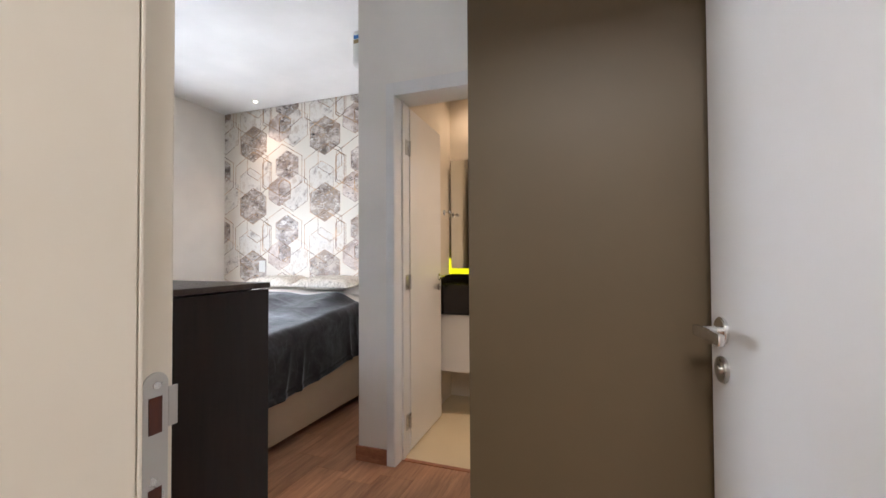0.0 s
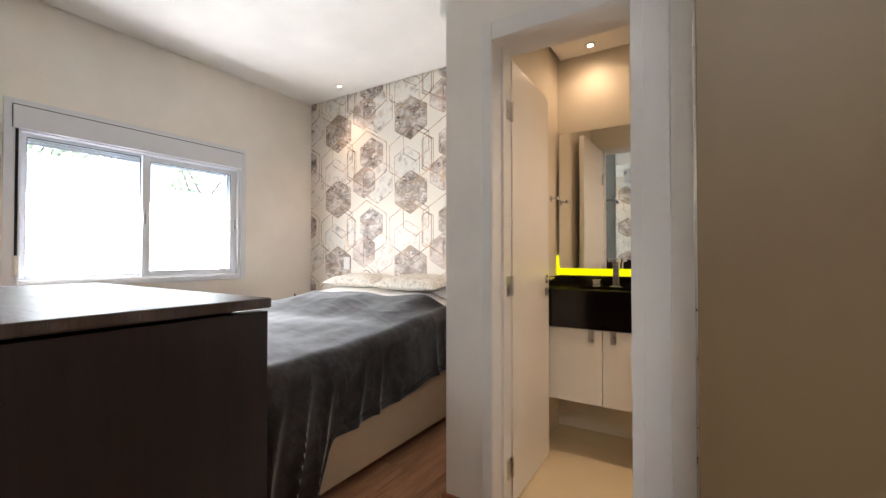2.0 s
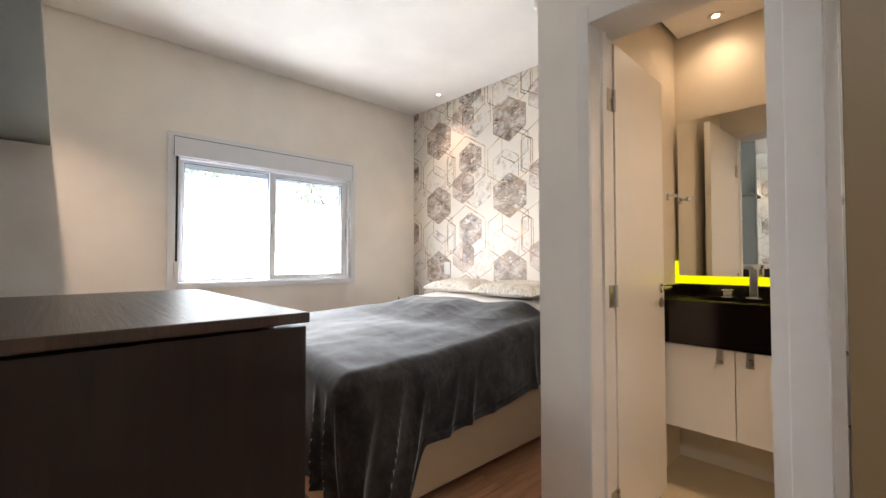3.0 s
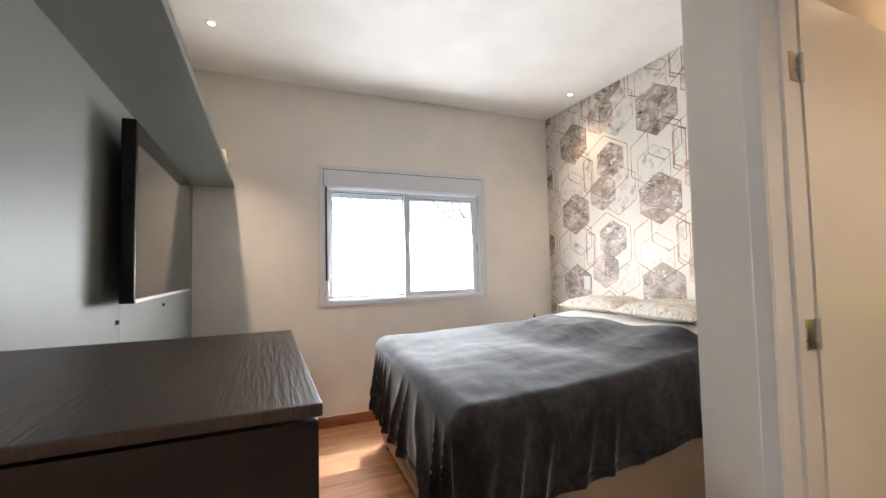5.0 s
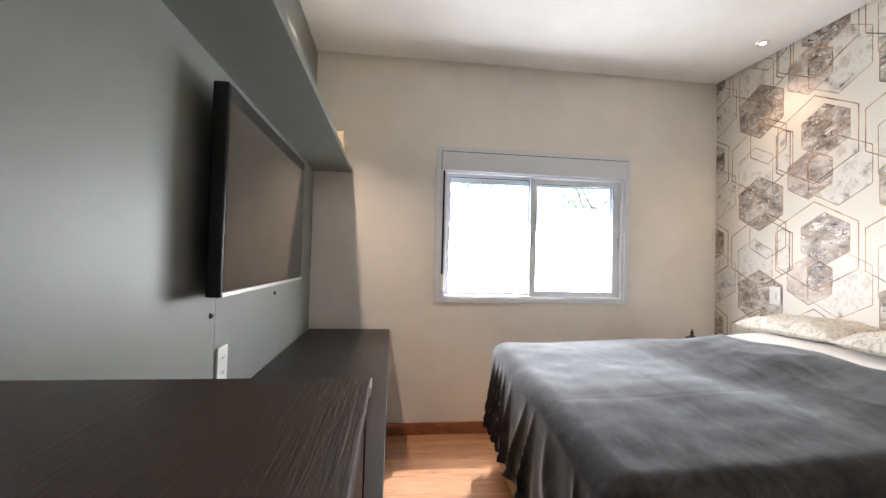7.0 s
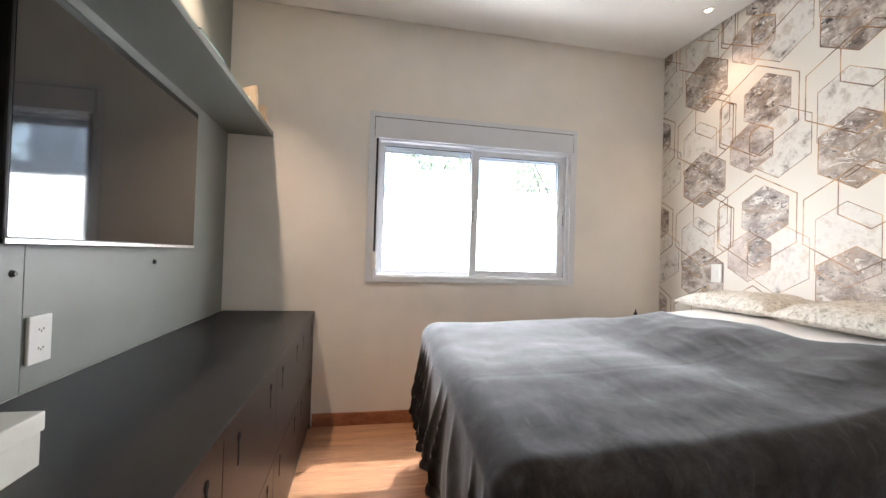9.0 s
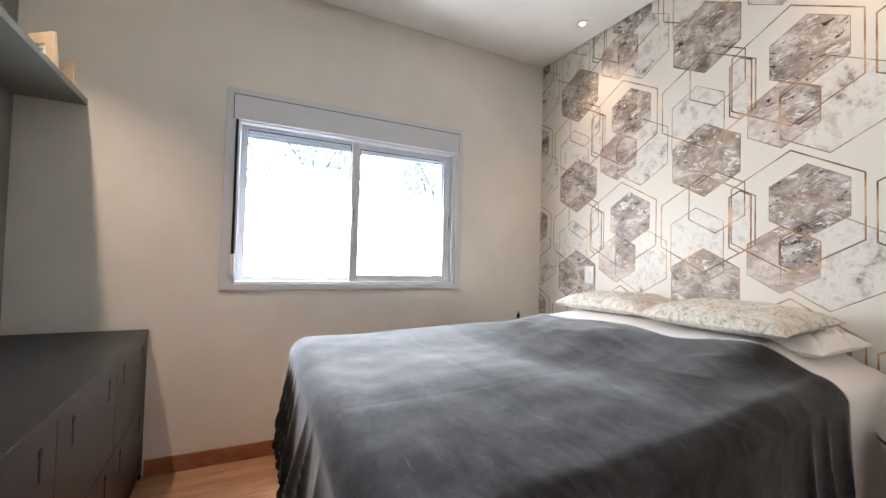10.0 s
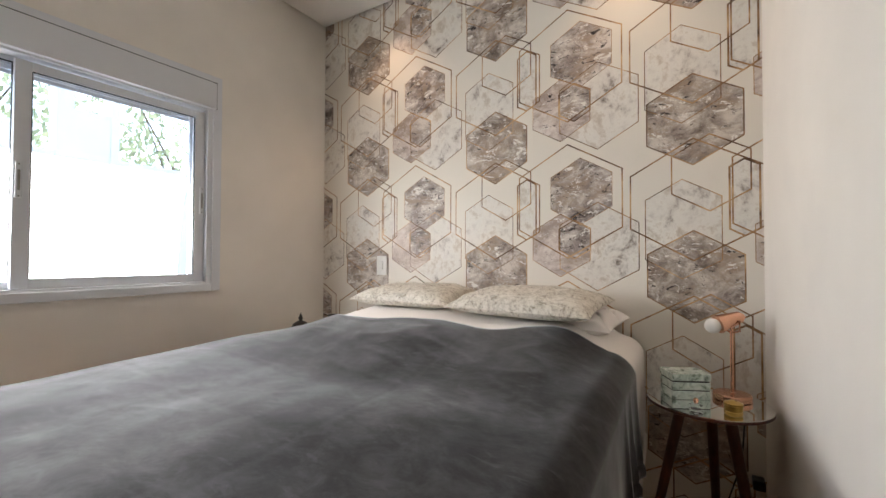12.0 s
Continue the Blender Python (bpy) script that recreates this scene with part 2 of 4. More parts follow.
M_SCREEN = plain("tv_screen_glass", hexcol(24, 22, 21), 0.05, 0.9, 0.02)
M_VELVET = velvet_material()
M_SHEET = painted("white_cotton", hexcol(232, 226, 220), 0.85, 0.03, 0.3, 500)
M_BEIGE = painted("beige_suede", hexcol(190, 166, 136), 0.85, 0.06, 0.4, 300)
M_CHROME = metal("brushed_chrome", grey(0.72), 0.2)
M_STEEL = metal("satin_steel", (0.56, 0.54, 0.51, 1), 0.28)
M_COPPER = metal("copper", hexcol(222, 170, 142), 0.24)
M_BRASS = metal("brass", hexcol(200, 168, 96), 0.28)
M_GRANITE = plain("black_granite", hexcol(15, 9, 8), 0.14, 0.5, 0.4, 200)
M_TILE = painted("cream_porcelain", hexcol(216, 198, 164), 0.25, 0.03, 0.02)
M_WHITEPL = plain("white_plastic", hexcol(228, 226, 220), 0.35, 0.5, 0.02)
M_GLASS = glass_material()
M_MIRROR = mirror_material("silver_mirror")
M_LEGWOOD = wood("walnut_leg", hexcol(50, 22, 14), hexcol(96, 48, 30), 8.0, (0, 0, 0), (8, 8, 1.5), 0.35, 0.1)
M_YELLOW = glow("yellow_led", (0.9, 0.85, 0.0, 1), 0.13)
M_BULB = glow("lamp_glow", (1.0, 0.86, 0.66, 1), 1.6)
M_OUTWALL = painted("white_render", hexcol(238, 238, 234), 0.8, 0.03, 0.3)
M_CORK = painted("grey_concrete", hexcol(150, 148, 142), 0.9, 0.1, 0.4)
def leaf_material():
    n = Nodes("foliage")
    info = n.node("ShaderNodeNewGeometry")
    col = n.ramp(info.outputs["Random Per Island"], [(0.0, (0.09, 0.14, 0.06, 1)), (0.6, (0.13, 0.19, 0.08, 1)), (1.0, (0.22, 0.27, 0.13, 1))])
    n.base(col, 0.55)
    trans = n.node("ShaderNodeBsdfTranslucent")
    n.put(trans.inputs["Color"], n.mix(0.8, col, (0.50, 0.56, 0.38, 1)))
    both = n.node("ShaderNodeMixShader")
    both.inputs[0].default_value = 0.75
    n.tree.links.new(n.bsdf.outputs[0], both.inputs[1])
    n.tree.links.new(trans.outputs[0], both.inputs[2])
    n.tree.links.new(both.outputs[0], n.tree.nodes["Material Output"].inputs["Surface"])
    return n.mat


M_LEAVES = leaf_material()
M_BARK = plain("bark", (0.20, 0.17, 0.13, 1), 0.9, 0.2, 0.4, 20)
M_SCREW = metal("dark_screw", grey(0.12), 0.35)
M_WHITEBOX = plain("white_box_card", hexcol(226, 224, 214), 0.5, 0.3, 0.03)
M_DARKOBJ = plain("dark_bronze", hexcol(26, 22, 20), 0.45, 0.5)


# ---- mesh helpers ----
ORIGIN = {}


def box(lo, hi, bm=None, bevel=0.0, segments=2):
    """An upright box from one corner to the other, its edges rounded by bevel."""
    own = bmesh.new()
    bmesh.ops.create_cube(own, size=1)
    lo, hi = Vector(lo), Vector(hi)
    for vert in own.verts:
        vert.co = Vector([(lo[i] + hi[i]) / 2 + vert.co[i] * (hi[i] - lo[i]) for i in range(3)])
    if bevel:
        bmesh.ops.bevel(own, geom=own.edges[:], offset=bevel, segments=segments, affect="EDGES", profile=0.6)
    return join(bm, own)


def join(bm, own):
    if bm is None:
        return own
    mesh = bpy.data.meshes.new("tmp")
    own.to_mesh(mesh)
    own.free()
    bm.from_mesh(mesh)
    bpy.data.meshes.remove(mesh)
    return bm


def boxes(*pairs, bevel=0.0):
    bm = None
    for lo, hi in pairs:
        bm = box(lo, hi, bm, bevel)
    return bm


def tube(a, b, r, r2=None, bm=None, segments=20, bevel=0.0):
    """A round bar from a to b."""
    own = bmesh.new()
    a, b = Vector(a), Vector(b)
    bmesh.ops.create_cone(own, cap_ends=True, segments=segments, radius1=r, radius2=r if r2 is None else r2, depth=(b - a).length)
    if bevel:
        bmesh.ops.bevel(own, geom=[e for e in own.edges if len([f for f in e.link_faces if len(f.verts) > 4]) == 1], offset=bevel, segments=2, affect="EDGES")
    own.transform(Matrix.Translation((a + b) / 2) @ (b - a).to_track_quat("Z", "Y").to_matrix().to_4x4())
    return join(bm, own)


def lathe(profile, centre, bm=None, segments=32):
    """A turned body; profile: (radius, height) from below."""
    own = bmesh.new()
    rings = []
    for r, z in profile:
        rings.append([own.verts.new((centre[0] + r * math.cos(2 * math.pi * k / segments), centre[1] + r * math.sin(2 * math.pi * k / segments), centre[2] + z)) for k in range(segments)])
    for low, high in zip(rings, rings[1:]):
        for k in range(segments):
            own.faces.new((low[k], low[(k + 1) % segments], high[(k + 1) % segments], high[k]))
    own.faces.new(rings[0][::-1])
    own.faces.new(rings[-1])
    return join(bm, own)


def wire(points, r, bm=None, segments=8):
    own = bmesh.new()
    rings = []
    pts = [Vector(p) for p in points]
    for i, p in enumerate(pts):
        way = (pts[min(i + 1, len(pts) - 1)] - pts[max(i - 1, 0)]).normalized()
        q = way.to_track_quat("Z", "Y")
        rings.append([own.verts.new(p + q @ Vector((r * math.cos(2 * math.pi * k / segments), r * math.sin(2 * math.pi * k / segments), 0))) for k in range(segments)])
    for low, high in zip(rings, rings[1:]):
        for k in range(segments):
            own.faces.new((low[k], low[(k + 1) % segments], high[(k + 1) % segments], high[k]))
    own.faces.new(rings[0][::-1])
    own.faces.new(rings[-1])
    return join(bm, own)


def finish(name, bm, material, smooth=False):
    mesh = bpy.data.meshes.new(name)
    bmesh.ops.recalc_face_normals(bm, faces=bm.faces[:])
    bm.to_mesh(mesh)
    bm.free()
    mesh.materials.append(material)
    if smooth:
        mesh.polygons.foreach_set("use_smooth", [True] * len(mesh.polygons))
        mesh.set_sharp_from_angle(angle=radians(35))
    return mesh


def thing(name, base, label, category, group=""):
    ob = new(name)
    ob.empty_display_size = 0.05
    ob.location = base
    ORIGIN[ob] = Vector(base)
    return tagged(ob, label, category, group)


def part(name, bm, material, parent, label="", smooth=False):
    base = ORIGIN[parent]
    bm.transform(Matrix.Translation(-base))
    ob = new(name, finish(name, bm, material, smooth))
    ob.parent = parent
    ORIGIN[ob] = base
    return tagged(ob, label)


def solid(name, bm, material, label, category, group="", smooth=False, base=None):
    """A thing that is one mesh."""
    base = Vector(base) if base else Vector((0, 0, 0))
    bm.transform(Matrix.Translation(-base))
    ob = new(name, finish(name, bm, material, smooth))
    ob.location = base
    ORIGIN[ob] = base
    return tagged(ob, label, category, group)


def structure(name, bm, material, label="", smooth=False):
    ob = new(name, finish(name, bm, material, smooth))
    ORIGIN[ob] = Vector((0, 0, 0))
    return tagged(ob, label, "", "", "structure")


# ---- the room's plan ----
XW, YN, YS = -3.20, 3.76, 0.60      # window wall, papered wall, television wall
ZC = 2.735                          # ceiling
XP = -0.71                          # side wall of the bathroom, towards the bed
YB, YBI = 2.44, 2.59                # bathroom wall, both faces
XBL = -0.57                         # inner left face of the bathroom
BX0, BX1 = -0.47, 0.07              # bathroom door opening
EX0, EX1 = 0.215, 0.93              # entrance opening
WY0, WY1, WZ0, WZ1 = 1.53, 2.995, 0.98, 2.07

structure("wall_west", boxes(((XW - 0.2, YS - 0.2, 0), (XW, WY0, 2.9)), ((XW - 0.2, WY1, 0), (XW, YN + 0.2, 2.9)), ((XW - 0.2, WY0, 0), (XW, WY1, WZ0)), ((XW - 0.2, WY0, WZ1), (XW, WY1, 2.9))), M_WALL, "off-white painted wall with the window")
structure("wall_north", box((XW, YN, 0), (1.7, YN + 0.2, 2.9)), M_PAPER, "wall papered with marbled gold-lined hexagons")
structure("wall_south", boxes(((XW, YS - 0.17, 0), (EX0 - 0.03, YS, 2.9)), ((EX0 - 0.03, YS - 0.17, 2.13), (EX1 + 0.03, YS, 2.9)), ((EX1 + 0.03, YS - 0.17, 0), (1.7, YS, 2.9))), M_WALL, "off-white painted wall with the entrance door")
structure("wall_bath", boxes(((XP, YB, 0), (BX0 - 0.03, YBI, 2.9)), ((BX0 - 0.03, YB, 2.13), (BX1 + 0.05, YBI, 2.9)), ((BX1 + 0.05, YB, 0), (1.7, YBI, 2.9))), M_WALL, "off-white painted wall round the bathroom")
bm = box((XP, YBI, 0), (XBL - 0.005, YN, 2.9))
for vert in bm.verts:
    if vert.co.x < XP + 0.01 and vert.co.y > YN - 0.01:
        vert.co.x = -0.767
structure("wall_bath_side", bm, M_WALL, "off-white painted wall beside the bed")
for name, lo, hi in (("wall_bath_left", (XBL - 0.005, YBI, 0), (XBL, 3.69, 2.60)), ("wall_bath_back", (XBL, 3.69, 0), (1.5, YN, 2.60)), ("wall_bath_end", (1.5, YBI, 0), (1.7, YN, 2.60))):
    structure(name, box(lo, hi), M_WALL_WARM, "cream painted bathroom wall")
structure("wall_east", box((1.7, -2.2, 0), (1.9, YN + 0.2, 2.9)), M_WALL)
structure("wall_corridor", boxes(((-0.9, -2.2, 0), (-0.7, YS - 0.17, 2.9)), ((-0.9, -2.4, 0), (1.9, -2.2, 2.9))), M_WALL)
structure("ceiling", boxes(((XW + 0.018, YS + 0.018, ZC), (XP - 0.018, YN - 0.018, ZC + 0.03)), ((XP - 0.018, YS + 0.018, ZC), (1.7, YB - 0.01, ZC + 0.03)), ((XW, YS, 2.84), (1.7, YN, 2.9))), M_CEIL, "white plaster ceiling with a shadow gap")
structure("ceiling_bath", boxes(((XBL + 0.03, YBI + 0.02, 2.505), (1.47, 3.665, 2.53)), ((XBL, YBI, 2.57), (1.5, YN, 2.66))), M_CEIL, "white plaster ceiling with a shadow gap")
structure("ceiling_corridor", box((-0.7, -2.2, 2.72), (1.7, YS - 0.17, 2.8)), M_CEIL)
structure("floor_slab", boxes(((XW - 0.2, YS - 0.2, -0.20), (1.9, YBI - 0.06, -0.012)), ((-0.9, -2.4, -0.20), (1.9, YS - 0.2, -0.012)), ((XW - 0.2, YBI - 0.06, -0.20), (XP + 0.05, YN + 0.2, -0.012))), M_SLOT)
structure("floor_bath", box((XP + 0.05, YBI - 0.05, -0.2), (1.7, YN, -0.002)), M_TILE, "cream porcelain floor")
structure("threshold", box((BX0 - 0.02, YBI - 0.08, -0.02), (BX1 + 0.02, YBI - 0.05, 0.004), bevel=0.002), M_BASEB, "wooden threshold strip")


structure("baseboard_west", box((XW, 1.19, 0), (XW + 0.014, YN, 0.085), bevel=0.003), M_BASEB, "wood baseboard")
structure("baseboard_north", box((XW + 0.014, YN - 0.014, 0), (-0.767, YN, 0.085), bevel=0.003), M_BASEB, "wood baseboard")
structure("baseboard_pier", boxes(((XP - 0.014, YB - 0.014, 0), (XP, YBI, 0.085)), ((XP, YB - 0.014, 0), (BX0 - 0.052, YB, 0.085)), bevel=0.003), M_BASEB, "wood baseboard")
# door casings
structure("door_casing_bath", boxes(((BX0 - 0.052, YB - 0.016, 0), (BX0 - 0.002, YB, 2.160)), ((BX1 + 0.040, YB - 0.016, 0), (BX1 + 0.125, YB, 2.160)), ((BX0 - 0.002, YB - 0.016, 2.085), (BX1 + 0.040, YB, 2.160)), bevel=0.004), M_TRIM, "white lacquered door casing")
structure("door_frame_bath", boxes(((BX0 - 0.03, YB - 0.006, 0), (BX0, YBI + 0.034, 2.13)), ((BX1, YB - 0.006, 0), (BX1 + 0.05, YBI + 0.034, 2.13)), ((BX0, YB - 0.006, 2.087), (BX1, YBI + 0.034, 2.13)), ((BX0, YBI - 0.075, 0), (BX0 + 0.012, YBI - 0.045, 2.087)), ((BX1 - 0.012, YBI - 0.075, 0), (BX1, YBI - 0.045, 2.087))), M_TRIM, "white door frame")
structure("door_frame_entrance", boxes(((EX0 - 0.03, YS - 0.18, 0), (EX0, YS + 0.006, 2.13)), ((EX1, YS - 0.18, 0), (EX1 + 0.03, YS + 0.006, 2.13)), ((EX0, YS - 0.18, 2.10), (EX1, YS + 0.006, 2.13)), ((EX0, YS - 0.174, 0), (EX0 + 0.012, YS - 0.030, 2.10)), ((EX1 - 0.012, YS - 0.174, 0), (EX1, YS - 0.030, 2.10)), ((EX0 + 0.012, YS - 0.174, 2.085), (EX1 - 0.012, YS - 0.030, 2.10)), bevel=0.002), M_JAMB, "cream lacquered door frame with a strike plate")
structure("door_seal_entrance", boxes(((EX0 + 0.012, YS - 0.174, 0), (EX0 + 0.015, YS - 0.036, 2.085)), ((EX0 + 0.0125, YS - 0.0345, 0), (EX0 + 0.0145, YS - 0.0305, 2.085)), bevel=0.001), M_JAMB, "cream stop beads of the door frame")
structure("door_casing_entrance", boxes(((EX0 - 0.09, YS - 0.186, 0), (EX0 - 0.008, YS - 0.17, 2.17)), ((EX1 + 0.008, YS - 0.186, 0), (EX1 + 0.09, YS - 0.17, 2.17)), bevel=0.003), M_JAMB, "cream door casing")


# ---- doors ----
def door(name, hinge, width, height, turn, thick, label, swing):
    """A leaf on its hinge; swing: the side of its local y on which it lies."""
    ob = thing(name, hinge, label, "door")
    ob.rotation_euler[2] = radians(turn)
    o, HZ = Vector(hinge), 1.027
    lo, hi = (0, min(0, swing * thick), 0.008), (width, max(0, swing * thick), height)
    part("leaf", box(Vector(lo) + o, Vector(hi) + o, bevel=0.002), M_LEAF, ob)
    for side in (0, 1):
        y = (0 if side == 0 else swing * thick)
        out = -swing if side == 0 else swing
        x = width - 0.055
        handle = tube(o + Vector((x, y, HZ)), o + Vector((x, y + out * 0.008, HZ)), 0.026, segments=32, bevel=0.002)
        handle = tube(o + Vector((x, y, HZ)), o + Vector((x, y + out * 0.048, HZ)), 0.009, bm=handle)
        handle = box(o + Vector((x - 0.105, min(y + out * 0.040, y + out * 0.050), HZ - 0.010)), o + Vector((x + 0.010, max(y + out * 0.040, y + out * 0.050), HZ + 0.010)), handle, 0.002)
        part("handle", handle, M_CHROME, ob, "polished flat lever handle", True)
        lock = tube(o + Vector((x, y, 0.955)), o + Vector((x, y + out * 0.008, 0.955)), 0.025, segments=32, bevel=0.002)
        lock = tube(o + Vector((x, y, 0.955)), o + Vector((x, y + out * 0.013, 0.955)), 0.009, bm=lock)
        part("key_rosette", lock, M_STEEL, ob, "round steel key rosette", True)
    return ob


bath_door = door("bathroom_door", (BX0 - 0.032, YBI + 0.045, 0), 0.575, 2.08, 91.5, 0.035, "white lacquered bathroom door, standing open on steel hinges", -1)
for z in (0.19, 1.02, 1.83):
    h = box((BX0 - 0.026, YBI + 0.038, z - 0.045), (BX0 + 0.002, YBI + 0.042, z + 0.045), bevel=0.001)
    h = box((BX0 + 0.0005, YBI - 0.020, z - 0.045), (BX0 + 0.0035, YBI + 0.030, z + 0.045), h, bevel=0.001)
    h = tube((BX0 + 0.007, YBI + 0.032, z - 0.045), (BX0 + 0.007, YBI + 0.032, z + 0.045), 0.007, bm=h)
    solid("door_hinge", h, M_STEEL, "satin steel butt hinge on the white bathroom door frame", "hinge", "hinges of the bathroom door", True)
entry = door("entrance_door", (EX1 - 0.004, YS + 0.006, 0), 0.70, 2.09, 97.6, 0.035, "white bedroom door, standing wide open", 1)

strike = thing("strike_plate", (EX0, YS - 0.03, 1.0), "brushed steel strike plate screwed to the cream door frame", "strike plate")
s = box((EX0, YS - 0.022, 0.90), (EX0 + 0.0015, YS + 0.001, 1.056), bevel=0.0006)
s = box((EX0, YS + 0.001, 1.016), (EX0 + 0.0015, YS + 0.010, 1.052), s, 0.0006)
s = tube((EX0, YS - 0.0105, 1.056), (EX0 + 0.0012, YS - 0.0105, 1.056), 0.0115, bm=s)
part("plate", s, M_STEEL, strike)
for z in (0.935, 1.014):
    part("latch_slot", box((EX0 + 0.0005, YS - 0.017, z), (EX0 + 0.002, YS - 0.005, z + 0.032)), M_LEGWOOD, strike, "dark latch slot")
part("screw", tube((EX0, YS - 0.0105, 1.056), (EX0 + 0.003, YS - 0.0105, 1.056), 0.003), M_CHROME, strike)

# ---- window ----
window = thing("window_1", (XW, (WY0 + WY1) / 2, WZ0), "white aluminium sliding window with a raised roller shutter", "window")
window["kind"] = "structure"
tr = boxes(((XW, 1.497, 0.955), (XW + 0.012, 1.56, 2.104)), ((XW, 2.976, 0.955), (XW + 0.012, 3.022, 2.104)), ((XW, 1.56, 0.955), (XW + 0.012, 2.976, 0.995)), ((XW, 1.56, 2.069), (XW + 0.012, 2.976, 2.104)), bevel=0.003)
part("window_trim", tr, M_ALU, window)
# solid black sheet, its rim paints the shade between box and trim
part("shutter_gap", box((XW + 0.010, 1.534, 1.928), (XW + 0.014, 2.993, 2.071)), M_SLOT, window, "black sheet for the shade in the gap round the shutter box")
part("shutter_box", box((XW - 0.12, 1.537, 1.927), (XW + 0.020, 2.989, 2.066), bevel=0.003), M_ALU, window, "white roller shutter box")
part("window_frame", boxes(((XW - 0.16, WY0, WZ0), (XW + 0.004, 1.575, 1.925)), ((XW - 0.16, 2.950, WZ0), (XW + 0.004, WY1, 1.925)), ((XW - 0.16, 1.575, WZ0), (XW + 0.004, 2.950, 1.006)), ((XW - 0.16, 1.575, 1.916), (XW + 0.002, 2.950, 1.925)), bevel=0.002), M_ALU, window)


def sash(y0, y1, x, z0, z1, bar, top):
    f = boxes(((x - 0.028, y0, z0), (x, y0 + bar, z1)), ((x - 0.028, y1 - bar, z0), (x, y1, z1)), ((x - 0.028, y0 + bar, z0), (x, y1 - bar, z0 + bar * 0.8)), ((x - 0.028, y0 + bar, z1 - top), (x, y1 - bar, z1)), bevel=0.0025)
    frame_part = part("sash", f, M_ALU, window)
    pane = part("pane", box((x - 0.016, y0 + bar - 0.004, z0 + bar * 0.8 - 0.004), (x - 0.011, y1 - bar + 0.004, z1 - top + 0.004)), M_GLASS, frame_part, "clear glass")
    pane.visible_shadow = False
    ya, yb, za, zb = y0 + bar, y1 - bar, z0 + bar * 0.8, z1 - top
    part("gasket", boxes(((x - 0.010, ya, zb - 0.004), (x - 0.003, yb, zb)), ((x - 0.010, yb - 0.004, za), (x - 0.003, yb, zb - 0.004)), ((x - 0.010, ya, za), (x - 0.003, ya + 0.0025, zb - 0.004))), M_BLACK, frame_part, "thin black rubber gasket")
    return frame_part


sash(1.577, 2.265, XW - 0.055, 1.007, 1.914, 0.036, 0.018)
sash(2.225, 2.948, XW - 0.018, 1.007, 1.902, 0.050, 0.036)
slats = None
for k in range(3):
    slats = box((XW - 0.125, 1.58, 1.862 + k * 0.018), (XW - 0.115, 2.92, 1.878 + k * 0.018), slats, 0.003)
part("shutter_slats", slats, M_ALU, window, "lowered end of the white slatted shutter")
for y0, x0 in ((2.231, -0.018), (2.922, -0.018)):
    pull = part("latch", box((XW + x0, y0, 1.36), (XW + x0 + 0.008, y0 + 0.020, 1.50), bevel=0.003), M_ALU, window, "white finger latch")
    part("latch_slot", box((XW + x0 + 0.0075, y0 + 0.006, 1.39), (XW + x0 + 0.0088, y0 + 0.014, 1.47)), M_CORK, pull, "grey finger slot")
    for z in (1.368, 1.492):
        part("screw", tube((XW + x0 + 0.007, y0 + 0.010, z), (XW + x0 + 0.0092, y0 + 0.010, z), 0.003, segments=10), M_CORK, pull)
part("outer_rail", boxes(((XW - 0.100, 2.905, 1.007), (XW - 0.085, 2.948, 1.900)), ((XW - 0.050, 2.262, 1.007), (XW - 0.034, 2.282, 1.885))), M_ALU, window, "aluminium track behind the sash")
part("shutter_strap", boxes(((XW + 0.0125, 1.548, 1.15), (XW + 0.0145, 1.562, 1.925)), bevel=0.0005), M_BLACK, window, "dark pull strap")
part("strap_reel", boxes(((XW + 0.012, 1.540, 1.04), (XW + 0.030, 1.568, 1.16)), bevel=0.004), M_WHITEPL, window)

# ---- wardrobe beside the entrance ----
wardrobe = thing("wardrobe", (0.9, 1.9, 0), "tall taupe built-in wardrobe with an aluminium door profile", "wardrobe")
part("side_panel", box((0.283, 1.337, 0), (1.698, 1.357, 2.732), bevel=0.001), M_TAUPE, wardrobe, "taupe side panel")
part("body", box((0.310, 1.357, 0.0), (1.698, 2.436, 2.732)), M_TAUPE, wardrobe)
part("door", box((0.288, 1.362, 0.06), (0.308, 2.36, 2.70), bevel=0.001), M_TRIM, wardrobe, "white wardrobe door")
part("door_profile", box((0.280, 1.362, 0.80), (0.288, 1.392, 2.70), bevel=0.002), M_STEEL, wardrobe, "grey aluminium profile")

# ---- tall chest and low console on the television wall ----
TX0, TX1, TY1, TZ = -0.752, -0.187, 1.166, 1.107
chest = thing("tall_chest", (-0.5, 0.9, 0), "tall dark espresso chest with a ribbed front beside the low console", "chest of drawers")
part("top", box((TX0, YS + 0.003, TZ - 0.013), (TX1, TY1, TZ), bevel=0.002), M_DARKWOOD_LIT, chest)
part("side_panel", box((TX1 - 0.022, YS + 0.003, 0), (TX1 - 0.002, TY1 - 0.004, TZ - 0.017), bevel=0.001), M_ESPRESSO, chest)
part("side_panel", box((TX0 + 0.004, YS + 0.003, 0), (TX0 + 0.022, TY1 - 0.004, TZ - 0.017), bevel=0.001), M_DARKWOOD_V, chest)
part("body", box((TX0 + 0.022, YS + 0.003, 0.0), (TX1 - 0.022, TY1 - 0.040, TZ - 0.013)), M_SLOT, chest)
for k, (z0, z1) in enumerate(((0.05, 0.37), (0.376, 0.70), (0.706, 1.084))):
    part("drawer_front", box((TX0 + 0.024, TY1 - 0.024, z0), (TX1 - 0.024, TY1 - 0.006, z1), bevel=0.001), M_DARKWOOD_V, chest)
